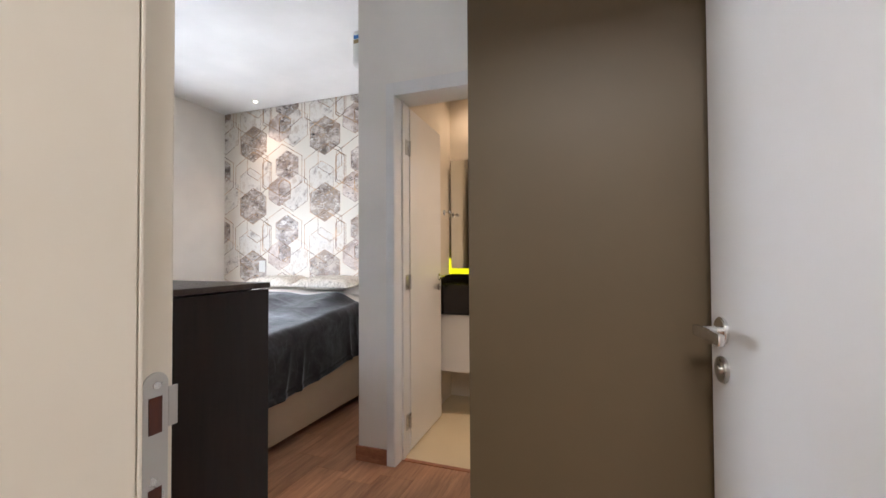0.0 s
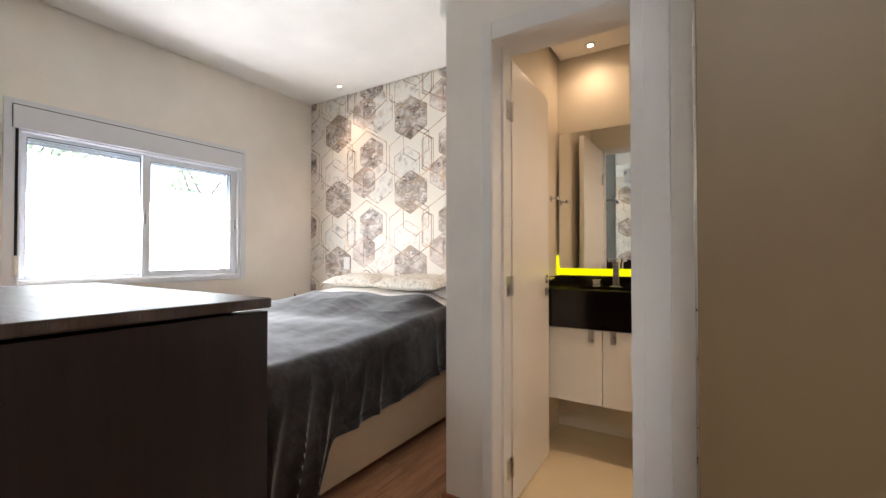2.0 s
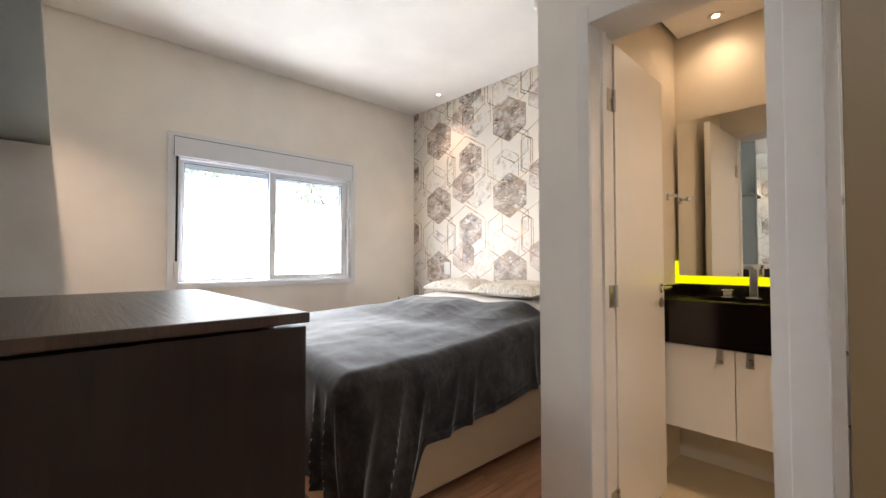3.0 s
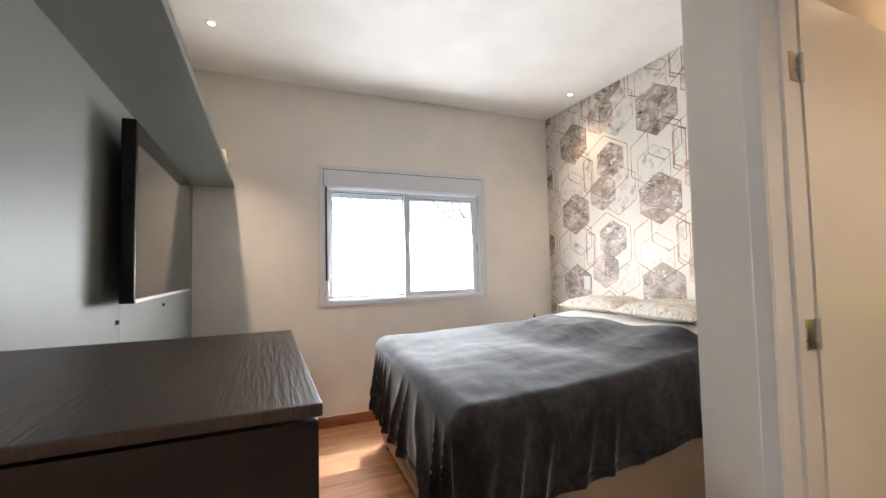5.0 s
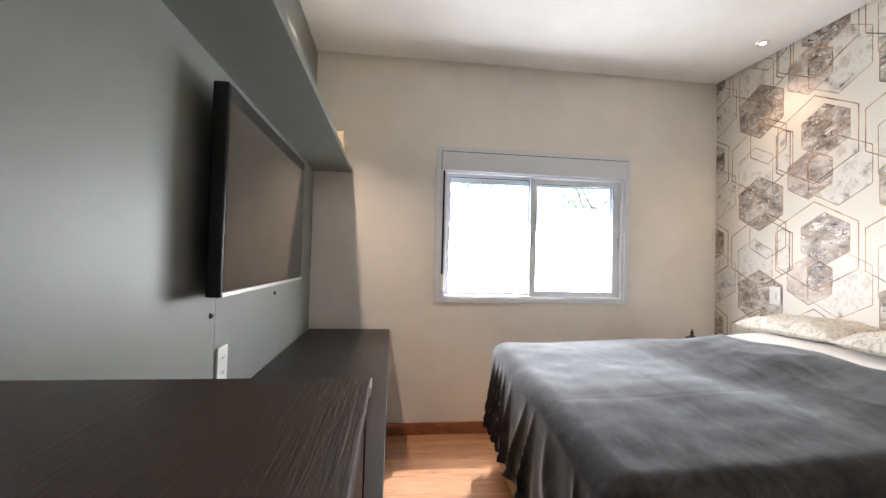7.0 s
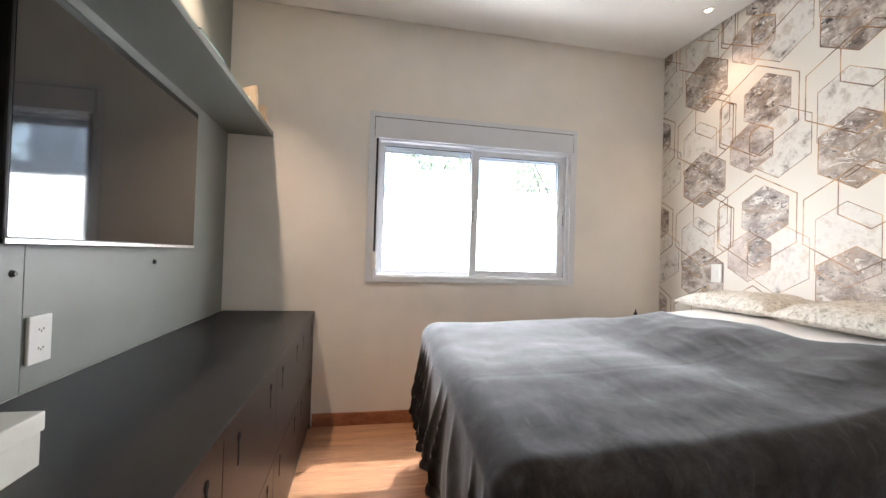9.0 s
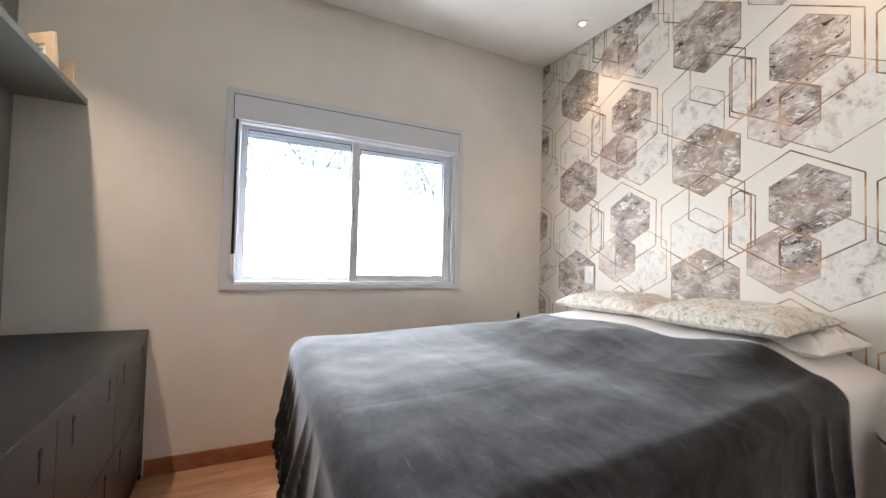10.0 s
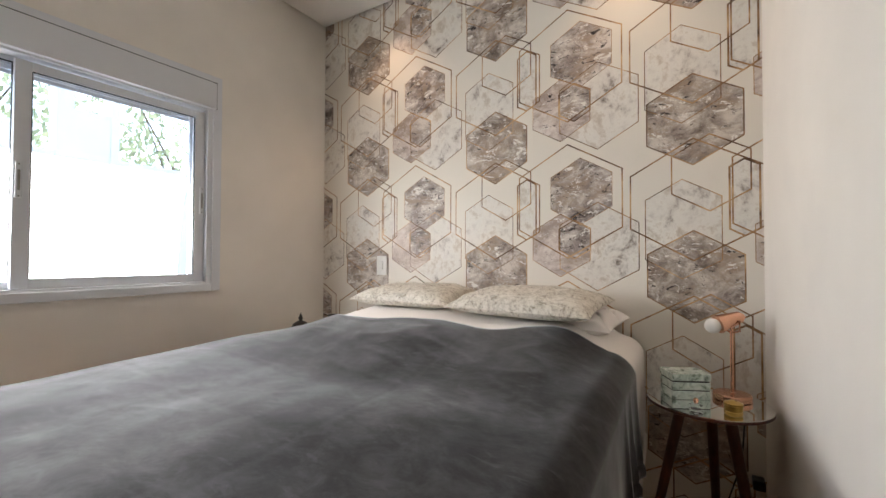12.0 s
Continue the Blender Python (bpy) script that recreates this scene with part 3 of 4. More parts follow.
part("edge_strip", box((TX0 - 0.001, TY1 - 0.06, TZ - 0.0125), (TX0 + 0.045, TY1 + 0.0015, TZ - 0.001), bevel=0.001), M_WHITEPL, chest, "short pale edging at the corner")

CY, CZ = 1.185, 0.757
console = thing("low_console", (-2.0, 0.9, 0), "long low black-brown console with slotted drawers under the television", "console")
part("top", box((XW + 0.003, YS + 0.022, CZ - 0.025), (TX0 - 0.004, CY, CZ), bevel=0.0015), M_CONSOLE, console)
part("body", box((XW + 0.003, YS + 0.022, 0), (TX0 - 0.004, CY - 0.024, CZ - 0.025)), M_SLOT, console)
part("end_panel", box((XW + 0.005, CY - 0.024, 0), (XW + 0.030, CY - 0.004, CZ - 0.026), bevel=0.001), M_CONSOLE, console)
w = (TX0 - 0.004 - XW - 0.034) / 4
for k in range(4):
    x0 = XW + 0.034 + k * w
    for z0, z1 in ((0.04, 0.385), (0.389, 0.728)):
        front = part("drawer_front", box((x0 + 0.0015, CY - 0.022, z0), (x0 + w - 0.0015, CY - 0.004, z1), bevel=0.001), M_CONSOLE, console)
        for hx in (x0 + 0.17 * w, x0 + 0.80 * w):
            g = box((hx - 0.005, CY - 0.006, z1 - 0.115), (hx + 0.005, CY - 0.0028, z1 - 0.035))
            g = tube((hx, CY - 0.006, z1 - 0.045), (hx, CY - 0.0026, z1 - 0.045), 0.012, bm=g)
            part("slot_pull", g, M_SLOT, front, "black slotted finger pull")

panel = solid("wall_panel", boxes(((XW + 0.003, YS + 0.001, CZ + 0.001), (-1.62, YS + 0.02, 1.875)), ((-1.618, YS + 0.001, CZ + 0.001), (-0.70, YS + 0.02, 1.875)), bevel=0.0008), M_PANEL, "grey-green melamine panel behind the television", "wall panel")
solid("wall_panel", box((XW + 0.003, YS + 0.001, 1.906), (-0.70, YS + 0.02, 2.73), bevel=0.0008), M_PANEL, "grey-green melamine panel above the shelf", "wall panel")
shelf = thing("wall_shelf", (-1.95, YS, 1.876), "long grey-green shelf above the television", "shelf")
part("board", box((XW + 0.002, YS + 0.001, 1.876), (-0.70, 0.888, 1.905), bevel=0.001), M_PANEL, shelf)
part("edge_band", box((XW + 0.002, 0.888, 1.876), (-0.70, 0.890, 1.905), bevel=0.0006), M_PANEL, shelf)
mirror = thing("wall_mirror", (-0.42, YS, 1.1), "frameless mirror on the wall above the tall chest", "mirror")
part("glass", box((-0.69, YS + 0.002, 1.104), (0.10, YS + 0.008, 2.35)), M_MIRROR, mirror)

tv = thing("television", (-1.94, YS + 0.02, 1.145), "black flat television on the grey panel", "television")
part("body", box((-2.458, 0.668, 1.143), (-1.419, 0.712, 1.765), bevel=0.006), M_BLACK, tv)
part("screen", box((-2.448, 0.7115, 1.160), (-1.429, 0.7135, 1.757)), M_SCREEN, tv, "dark glossy screen")
part("lower_bezel", box((-2.456, 0.7115, 1.145), (-1.421, 0.716, 1.156), bevel=0.001), M_STEEL, tv, "silver lower edge")
part("wall_bracket", box((-2.2, YS + 0.021, 1.25), (-1.7, 0.668, 1.6)), M_BLACK, tv)

# ---- bed ----
BW0, BW1, BF, BH = -2.70, -1.22, 1.80, 3.72
bed = thing("bed", (-1.96, 2.76, 0), "double bed with a beige suede base and white mattress", "bed")


def slant(x, y):
    """The foot of the bed stands a little askew to its head."""
    return y + 0.062 * (BW1 - x) / (BW1 - BW0) * max(0.0, min(1.0, (2.9 - y) / 1.0))


def slanted(bm):
    for vert in bm.verts:
        vert.co.y = slant(vert.co.x, vert.co.y)
    return bm


part("base", slanted(box((BW0, BF, 0.05), (BW1, BH, 0.40), bevel=0.012)), M_BEIGE, bed, "beige suede base")
part("mattress", slanted(box((BW0 + 0.005, BF + 0.005, 0.402), (BW1 - 0.005, BH, 0.69), bevel=0.05, segments=4)), M_SHEET, bed, "white mattress", True)
for lx in (BW0 + 0.1, BW1 - 0.1):
    for ly in (BF + 0.1, (BF + BH) / 2, BH - 0.1):
        part("leg", tube((lx, ly, 0), (lx, ly, 0.06), 0.025), M_BLACK, bed)


def smooth(a, b, v):
    s = min(max((v - a) / (b - a), 0), 1)
    return s * s * (3 - 2 * s)


def top_height(x, y):
    """Height of the bedding: it rises towards the head, over the pillows."""
    side = smooth(0, 0.27, BW1 + 0.03 - x) * smooth(0, 0.40, x - BW0 + 0.03)
    k = smooth(-1.95, -1.60, x)
    rise = smooth(2.58 + 0.10 * k, 3.16 + 0.12 * k, y)
    return 0.725 + 0.02 * smooth(1.9, 2.8, y) + 0.030 * smooth(-2.15, -2.6, x) * (1 - smooth(2.7, 3.1, y)) + (0.035 + (0.075 - 0.02 * k) * side) * rise + (0.025 + 0.01 * k) * side * smooth(3.05, 3.42, y) + 0.012 * side - 0.035 * smooth(-1.9, -1.3, x) * (1 - smooth(2.2, 3.0, y))


def drape(name, x0, x1, y0, y1, over_left, over_right, over_foot, material, lift, step, fold, head=None, label="", off=0.008):
    """Cloth over the bed: it lies on the top and hangs down where it passes the edge, in folds."""
    bm = bmesh.new()
    p0, p1 = x0 - 0.65, x1 + 0.65
    rows = []
    ny = int((y1 - y0 + 0.65) / step)
    nx = int((p1 - p0) / step)
    grid = {}
    for j in range(ny + 1):
        fj = j / ny
        for i in range(nx + 1):
            q = -over_foot + fj * (y1 - y0 + over_foot)
            yy = max(q, 0) + y0
            lo = -over_left(yy)
            hi = (x1 - x0) + over_right(yy)
            p = lo + (hi - lo) * i / nx
            inset = 0.043
            cx = min(max(p, inset), x1 - x0 - inset)
            cy = max(q, inset) if over_foot > 0 else q
            dx, dy = p - cx, q - cy
            if head and q > inset:
                cy = inset + (q - inset) * (head(cx + x0) - y0 - inset) / (y1 - y0 - inset)
            d = math.hypot(dx, dy)
            X0, Y0 = cx + x0, cy + y0
            zt = top_height(X0, Y0) + lift
            R = 0.055
            turned = min(d / R, math.pi / 2)
            flat = 1 - turned / (math.pi / 2)
            wob = 0.006 * noise.noise(Vector((X0 * 2.2, Y0 * 3.5, 1))) + 0.003 * noise.noise(Vector((X0 * 9, Y0 * 6, 4)))
            crease = 1 - abs(noise.noise(Vector((X0 * 2.5 + Y0 * 1.2, Y0 * 6.5, 11)))) * 5
            wob += 0.004 * max(0, crease) ** 2 * (0.15 + 0.45 * smooth(2.5, 3.0, Y0))
            wob -= 0.0007 * (math.exp(-((Y0 - 2.33) / 0.010) ** 2) + math.exp(-((X0 + 1.72) / 0.010) ** 2))
            if d < 1e-6:
                co = (X0, Y0, zt + wob)
            else:
                ux, uy = dx / d, dy / d
                hang = max(0, d - R * math.pi / 2)
                hang = min(hang, 0.5) + 0.55 * max(0, hang - 0.5)
                along = X0 + 0.22 * math.atan2(dx, abs(dy)) + math.copysign(1, dx) * (Y0 - y0 - inset)
                grow = min(hang / 0.30, 1.0) ** 1.1
                foot = min(1.0, abs(uy) * 1.6)
                calm = foot + (1 - foot) * (0.42 + 0.5 * (1 - smooth(1.95, 2.5, Y0))) * (0.12 if dx < 0 else 1.0)
                phase = along * 18 + 6.5 * noise.noise(Vector((along * 2.1, hang * 0.9, 7)))
                ridge = 1.02 - math.sqrt(math.sin(phase) ** 2 + 0.012)
                ripple = (ridge * ridge * 2.9 - 0.55) * (0.55 + 0.9 * math.sqrt(noise.noise(Vector((along * 4, 0.3, 2))) ** 2 + 0.01)) + noise.noise(Vector((along * 12, hang * 1.5, 3))) * 0.30
                out = R * math.sin(turned) + (off + 0.02 - (R - inset)) * (1 - flat) + fold * calm * grow * (1 - 0.8 * abs(2 * ux * uy)) * (1.15 + ripple)
                hem = min(p - lo, hi - p, q + over_foot)
                out += 0.006 * smooth(-0.040, -0.028, -hem) - 0.003 * (smooth(-0.050, -0.042, -hem) - smooth(-0.042, -0.034, -hem))
                zz = zt + wob * flat - R * (1 - math.cos(turned)) - hang - 0.008 * (1 - flat)
                co = (X0 + ux * out, Y0 + uy * out, max(zz, 0.03))
            grid[i, j] = bm.verts.new((co[0], slant(co[0], co[1]), co[2]))
    for j in range(ny):
        for i in range(nx):
            bm.faces.new((grid[i, j], grid[i + 1, j], grid[i + 1, j + 1], grid[i, j + 1]))
    own = solid(name, bm, material, label, "bedding", smooth=True, base=(-1.96, 2.4, 0.7))
    own.data.polygons.foreach_set("use_smooth", [True] * len(own.data.polygons))
    mod = own.modifiers.new("thickness", "SOLIDIFY")
    mod.thickness, mod.offset = 0.004, 0
    return own


def blanket_head(x):
    return 3.10 + 0.12 * (1 - smooth(-2.66, -2.3, x)) + 0.08 * smooth(-2.2, -1.85, x) + 0.12 * smooth(-1.70, -1.35, x)


drape("white_sheet", BW0 - 0.004, BW1 + 0.004, 2.55, BH - 0.01, lambda y: 0.14, lambda y: 0.10 + 0.42 * smooth(3.24, 3.40, y) - 0.10 * smooth(3.5, 3.7, y), 0.0, M_SHEET, 0.0, 0.02, 0.012, label="white cotton sheet hanging over the side of the bed", off=0.010)
drape("velvet_blanket", BW0 - 0.008, BW1 + 0.008, BF, 3.05, lambda y: 0.33, lambda y: 0.365 + 0.27 * (1 - smooth(2.00, 2.13, y)), 0.45, M_VELVET, 0.010, 0.010, 0.024, blanket_head, "charcoal grey velvet blanket spread over the bed, hanging in folds", 0.022)


def pillow(name, centre, size, turn, tilt, material, label, crumple=0.16):
    bm = bmesh.new()
    n = 40
    lx, ly, h = size
    top, low = {}, {}
    for i in range(n + 1):
        for j in range(n + 1):
            u, v = 2 * i / n - 1, 2 * j / n - 1
            x = u * lx / 2 * (1 - 0.07 * (1 - v * v) * abs(u) ** 3)
            y = v * ly / 2 * (1 - 0.09 * (1 - u * u) * abs(v) ** 3)
            t = ((1 - u ** 4) * (1 - v ** 4)) ** 0.55
            w = 1 + 0.16 * noise.noise(Vector((u * 2.2, v * 2.2, centre[0] * 5))) + 0.09 * noise.noise(Vector((u * 6, v * 6, 9)))
            w -= crumple * max(0, 1 - 6 * abs(noise.noise(Vector((u * 2.6 + 0.8 * v, v * 1.7 - 0.9 * u, centre[0] * 3))))) * (0.35 + abs(u))
            top[i, j] = bm.verts.new((x, y, h * 0.62 * t * w))
            low[i, j] = top[i, j] if i in (0, n) or j in (0, n) else bm.verts.new((x, y, -h * 0.38 * t))
    for i in range(n):
        for j in range(n):
            bm.faces.new((top[i, j], top[i + 1, j], top[i + 1, j + 1], top[i, j + 1]))
            bm.faces.new((low[i, j], low[i, j + 1], low[i + 1, j + 1], low[i + 1, j]))
    bm.transform(Matrix.Translation(centre) @ Euler((radians(tilt), 0, radians(turn))).to_matrix().to_4x4())
    return solid(name, bm, material, label, "pillow", "pillows on the bed", True, centre)


def cushion_fabric():
    n = Nodes("jacquard_fabric")
    v = n.coords()
    f = n.noise(n.coords((1, 1.4, 1)), 60, 5, 0.7, 1.5)
    f = n.math("MULTIPLY_ADD", n.noise(v, 16, 4, 0.6, 2.5), 0.45, n.math("MULTIPLY", f, 0.55))
    n.base(n.ramp(f, [(0.39, hexcol(150, 142, 128)), (0.46, hexcol(196, 188, 174)), (0.56, hexcol(222, 216, 204))]), 0.75)
    n.bump(f, 0.5, 0.003)
    return n.mat


M_JACQ = cushion_fabric()
pillow("white_pillow", (-1.490, 3.56, 0.868), (0.48, 0.34, 0.10), -4, 3, M_SHEET, "white cotton pillow lying under the patterned cushion", 0.45)
pillow("cushion", (-1.600, 3.44, 0.942), (0.62, 0.40, 0.10), -3, 5, M_JACQ, "pale floral jacquard cushion lying flat on the white bedding")
pillow("cushion", (-2.205, 3.47, 0.940), (0.56, 0.38, 0.095), 3, 4, M_JACQ, "pale floral jacquard cushion lying flat on the white bedding")


# ---- bedside tables ----
def side_table(name, x, y, r, h, label):
    ob = thing(name, (x, y, 0), label, "bedside table")
    part("tabletop", lathe([(r - 0.004, h - 0.014), (r, h - 0.012), (r, h - 0.005), (r - 0.002, h - 0.0035)], (x, y, 0), segments=64), M_LEGWOOD, ob, "", True)
    part("mirror_top", lathe([(r - 0.001, h - 0.003), (r - 0.001, h)], (x, y, 0), segments=64), M_MIRROR, ob, "round mirror glass top")
    for k in range(3):
        a = radians(80 + 120 * k)
        part("leg", tube((x + 1.12 * r * math.cos(a), y + 1.12 * r * math.sin(a), 0), (x + 0.42 * r * math.cos(a), y + 0.42 * r * math.sin(a), h - 0.014), 0.012, 0.019, bevel=0.001), M_LEGWOOD, ob, "", True)
    return ob


TBX, TBY, TBR, TBH = -0.963, 3.475, 0.190, 0.64
side_table("bedside_table", TBX, TBY, TBR, TBH, "round mirror-topped bedside table on three walnut legs")
side_table("bedside_table", -2.980, 3.50, 0.195, TBH, "round mirror-topped bedside table in the corner by the window wall")

# ---- bathroom ----
counter = thing("washbasin_counter", (0.1, 3.45, 0.74), "black granite washbasin counter with a deep apron", "washbasin")
CF = 3.24
part("apron", box((XBL + 0.002, CF, 0.745), (1.2, CF + 0.02, 0.963), bevel=0.001), M_GRANITE, counter)
part("worktop", boxes(((XBL + 0.002, CF + 0.02, 0.945), (-0.36, 3.688, 0.965)), ((-0.36, CF + 0.02, 0.945), (0.25, CF + 0.06, 0.965)), ((-0.36, 3.53, 0.945), (0.25, 3.688, 0.965)), ((0.25, CF + 0.02, 0.945), (1.2, 3.688, 0.965))), M_GRANITE, counter)
part("basin", boxes(((-0.36, CF + 0.06, 0.82), (0.25, 3.53, 0.83)), ((-0.365, CF + 0.055, 0.82), (-0.36, 3.535, 0.945)), ((0.25, CF + 0.055, 0.82), (0.255, 3.535, 0.945)), ((-0.36, CF + 0.055, 0.82), (0.25, CF + 0.06, 0.945)), ((-0.36, 3.53, 0.82), (0.25, 3.535, 0.945))), M_GRANITE, counter)
part("backsplash", boxes(((XBL + 0.002, 3.67, 0.965), (1.2, 3.689, 1.025)), ((XBL + 0.002, CF + 0.01, 0.965), (XBL + 0.02, 3.67, 1.025)), bevel=0.001), M_GRANITE, counter)
vanity = thing("vanity_cabinet", (0.1, 3.45, 0.29), "white wall-hung vanity cabinet under the black counter", "cabinet")
part("body", box((XBL + 0.003, CF + 0.03, 0.322), (1.2, 3.688, 0.743)), M_LEAF, vanity)
for k, x0 in enumerate((XBL + 0.004, -0.191, 0.185)):
    x1 = (-0.195, 0.181, 0.6)[k]
    d = part("door", box((x0, CF + 0.012, 0.322), (x1, CF + 0.029, 0.740), bevel=0.001), M_LEAF, vanity)
    hx = (x1 - 0.058) if k == 0 else (x0 + 0.056)
    part("pull", boxes(((hx - 0.015, CF + 0.006, 0.672), (hx + 0.015, CF + 0.013, 0.738)), ((hx - 0.015, CF + 0.001, 0.672), (hx + 0.015, CF + 0.006, 0.704)), bevel=0.0015), M_STEEL, d, "square steel pull")
bm_mirror = thing("bathroom_mirror", (0.1, 3.65, 1.07), "large frameless bathroom mirror lit from behind in yellow", "mirror")
part("glass", box((-0.545, 3.640, 1.075), (1.2, 3.646, 1.985), bevel=0.0008), M_MIRROR, bm_mirror)
part("backing", box((-0.50, 3.646, 1.12), (1.15, 3.689, 1.95)), M_BLACK, bm_mirror)
part("led_strip", boxes(((-0.56, 3.672, 1.028), (1.2, 3.688, 1.09)), ((-0.569, 3.650, 1.028), (-0.564, 3.688, 1.16))), M_YELLOW, bm_mirror, "glowing yellow light strip")
TPX, TPY = -0.172, 3.575
tap = thing("tap", (TPX, TPY, 0.965), "square chrome basin tap with two handles", "tap")
part("spout", boxes(((TPX - 0.032, TPY - 0.032, 0.965), (TPX + 0.032, TPY + 0.032, 0.971)), ((TPX - 0.018, TPY - 0.018, 0.971), (TPX + 0.018, TPY + 0.018, 1.125)), ((TPX - 0.024, TPY - 0.125, 1.118), (TPX + 0.024, TPY + 0.022, 1.142)), bevel=0.003), M_CHROME, tap)
for hx in (TPX - 0.115, TPX + 0.115):
    part("handle", boxes(((hx - 0.026, TPY - 0.026, 0.965), (hx + 0.026, TPY + 0.026, 0.970)), ((hx - 0.020, TPY - 0.020, 0.970), (hx + 0.020, TPY + 0.020, 0.997)), ((hx - 0.025, TPY - 0.025, 0.999), (hx + 0.025, TPY + 0.025, 1.008)), bevel=0.002), M_CHROME, tap)


def downlight(name, x, y, z, label):
    ob = thing(name, (x, y, z), label, "ceiling light", "recessed ceiling spots")
    part("ring", lathe([(0.037, -0.004), (0.039, -0.001), (0.039, 0.0), (0.026, 0.0)], (x, y, z)), M_WHITEPL, ob, "", True)
    part("bulb", lathe([(0.017, -0.006), (0.019, -0.003), (0.019, -0.0005)], (x, y, z)), M_BULB, ob, "glowing bulb")
    return ob


downlight("ceiling_spot", -2.50, 0.81, ZC, "small round recessed spot, lit, above the console")
downlight("ceiling_spot", -2.57, 3.55, ZC, "small round recessed spot, lit, above the bed")
downlight("ceiling_spot", -1.25, 3.55, ZC, "small round recessed spot, lit, above the bed")
# fitting for the added fill spot, out of view
downlight("ceiling_spot", 0.45, 2.95, 2.505, "small round recessed spot, lit, in the bathroom")
downlight("ceiling_spot", -0.315, 3.55, 2.505, "small round recessed spot, lit, in the bathroom")

ac = thing("air_conditioner", (XP - 0.1, 3.1, 2.45), "white wall-mounted air conditioner on the bathroom side wall", "air conditioner")
part("body", box((XP - 0.215, 2.70, 2.45), (XP - 0.005, 3.50, 2.69), bevel=0.035, segments=5), M_WHITEPL, ac, "", True)
part("air_flap", box((XP - 0.19, 2.76, 2.447), (XP - 0.09, 3.44, 2.452), bevel=0.001), M_WHITEPL, ac)
part("sticker", box((XP - 0.195, 2.6985, 2.625), (XP - 0.155, 2.7000, 2.650)), plain("blue_sticker", hexcol(60, 120, 190), 0.4), ac, "blue printed sticker")
part("sticker", box((XP - 0.195, 2.6985, 2.595), (XP - 0.155, 2.7000, 2.620)), plain("ochre_sticker", hexcol(150, 130, 90), 0.4), ac, "ochre printed sticker")


# ---- small things on the console and the television wall ----
def screw(x, z):
    solid("wall_screw", tube((x, YS + 0.02, z), (x, YS + 0.030, z), 0.010, 0.006, segments=14), M_SCREW, "small dark cap screw in the grey-green panel", "screw", "cap screws under the television", True)


screw(-1.58, 1.07)
screw(-2.30, 1.083)
outlet = thing("wall_outlet", (-1.67, YS + 0.02, 0.89), "white double socket plate on the grey-green panel above the console", "outlet")
part("plate", box((-1.712, YS + 0.0205, 0.828), (-1.630, YS + 0.030, 0.955), bevel=0.003), M_WHITEPL, outlet)
for z in (0.868, 0.918):
    hole = None
    for dx, dz in ((-0.008, 0), (0.008, 0), (0, -0.005)):
        hole = tube((-1.671 + dx, YS + 0.0295, z + dz), (-1.671 + dx, YS + 0.0312, z + dz), 0.0032, bm=hole, segments=12)
    part("socket_face", box((-1.690, YS + 0.0295, z - 0.013), (-1.652, YS + 0.0306, z + 0.009), bevel=0.0005), M_WHITEPL, outlet)
    part("socket", hole, M_CORK, outlet, "grey socket holes")
carton = thing("white_box", (-1.05, 0.83, CZ), "white lidded card box on the dark console beside the tall chest", "box")
part("body", box((-1.228, 0.765, CZ), (-0.90, 0.918, CZ + 0.060), bevel=0.002), M_WHITEBOX, carton)
part("lid", box((-1.232, 0.761, CZ + 0.061), (-0.90, 0.922, CZ + 0.095), bevel=0.003), M_WHITEBOX, carton)


def picture_frame(x, y, w, h, lean, turn, label):
    z = 1.905
    ob = thing("picture_frame", (x, y, z), label, "picture frame", "picture frames on the shelf")
    ob.rotation_euler = (radians(lean), 0, radians(turn))
    o = Vector((x, y, z))
    f = boxes((o + Vector((-w / 2, -0.008, 0)), o + Vector((-w / 2 + 0.045, 0.008, h))), (o + Vector((w / 2 - 0.045, -0.008, 0)), o + Vector((w / 2, 0.008, h))), (o + Vector((-w / 2 + 0.045, -0.008, 0)), o + Vector((w / 2 - 0.045, 0.008, 0.045))), (o + Vector((-w / 2 + 0.045, -0.008, h - 0.045)), o + Vector((w / 2 - 0.045, 0.008, h))), bevel=0.002)
    part("frame", f, M_BEIGE_FRAME, ob)
    part("picture", box(o + Vector((-w / 2 + 0.045, -0.004, 0.045)), o + Vector((w / 2 - 0.045, 0.002, h - 0.045))), M_PHOTO, ob, "small green and white picture")


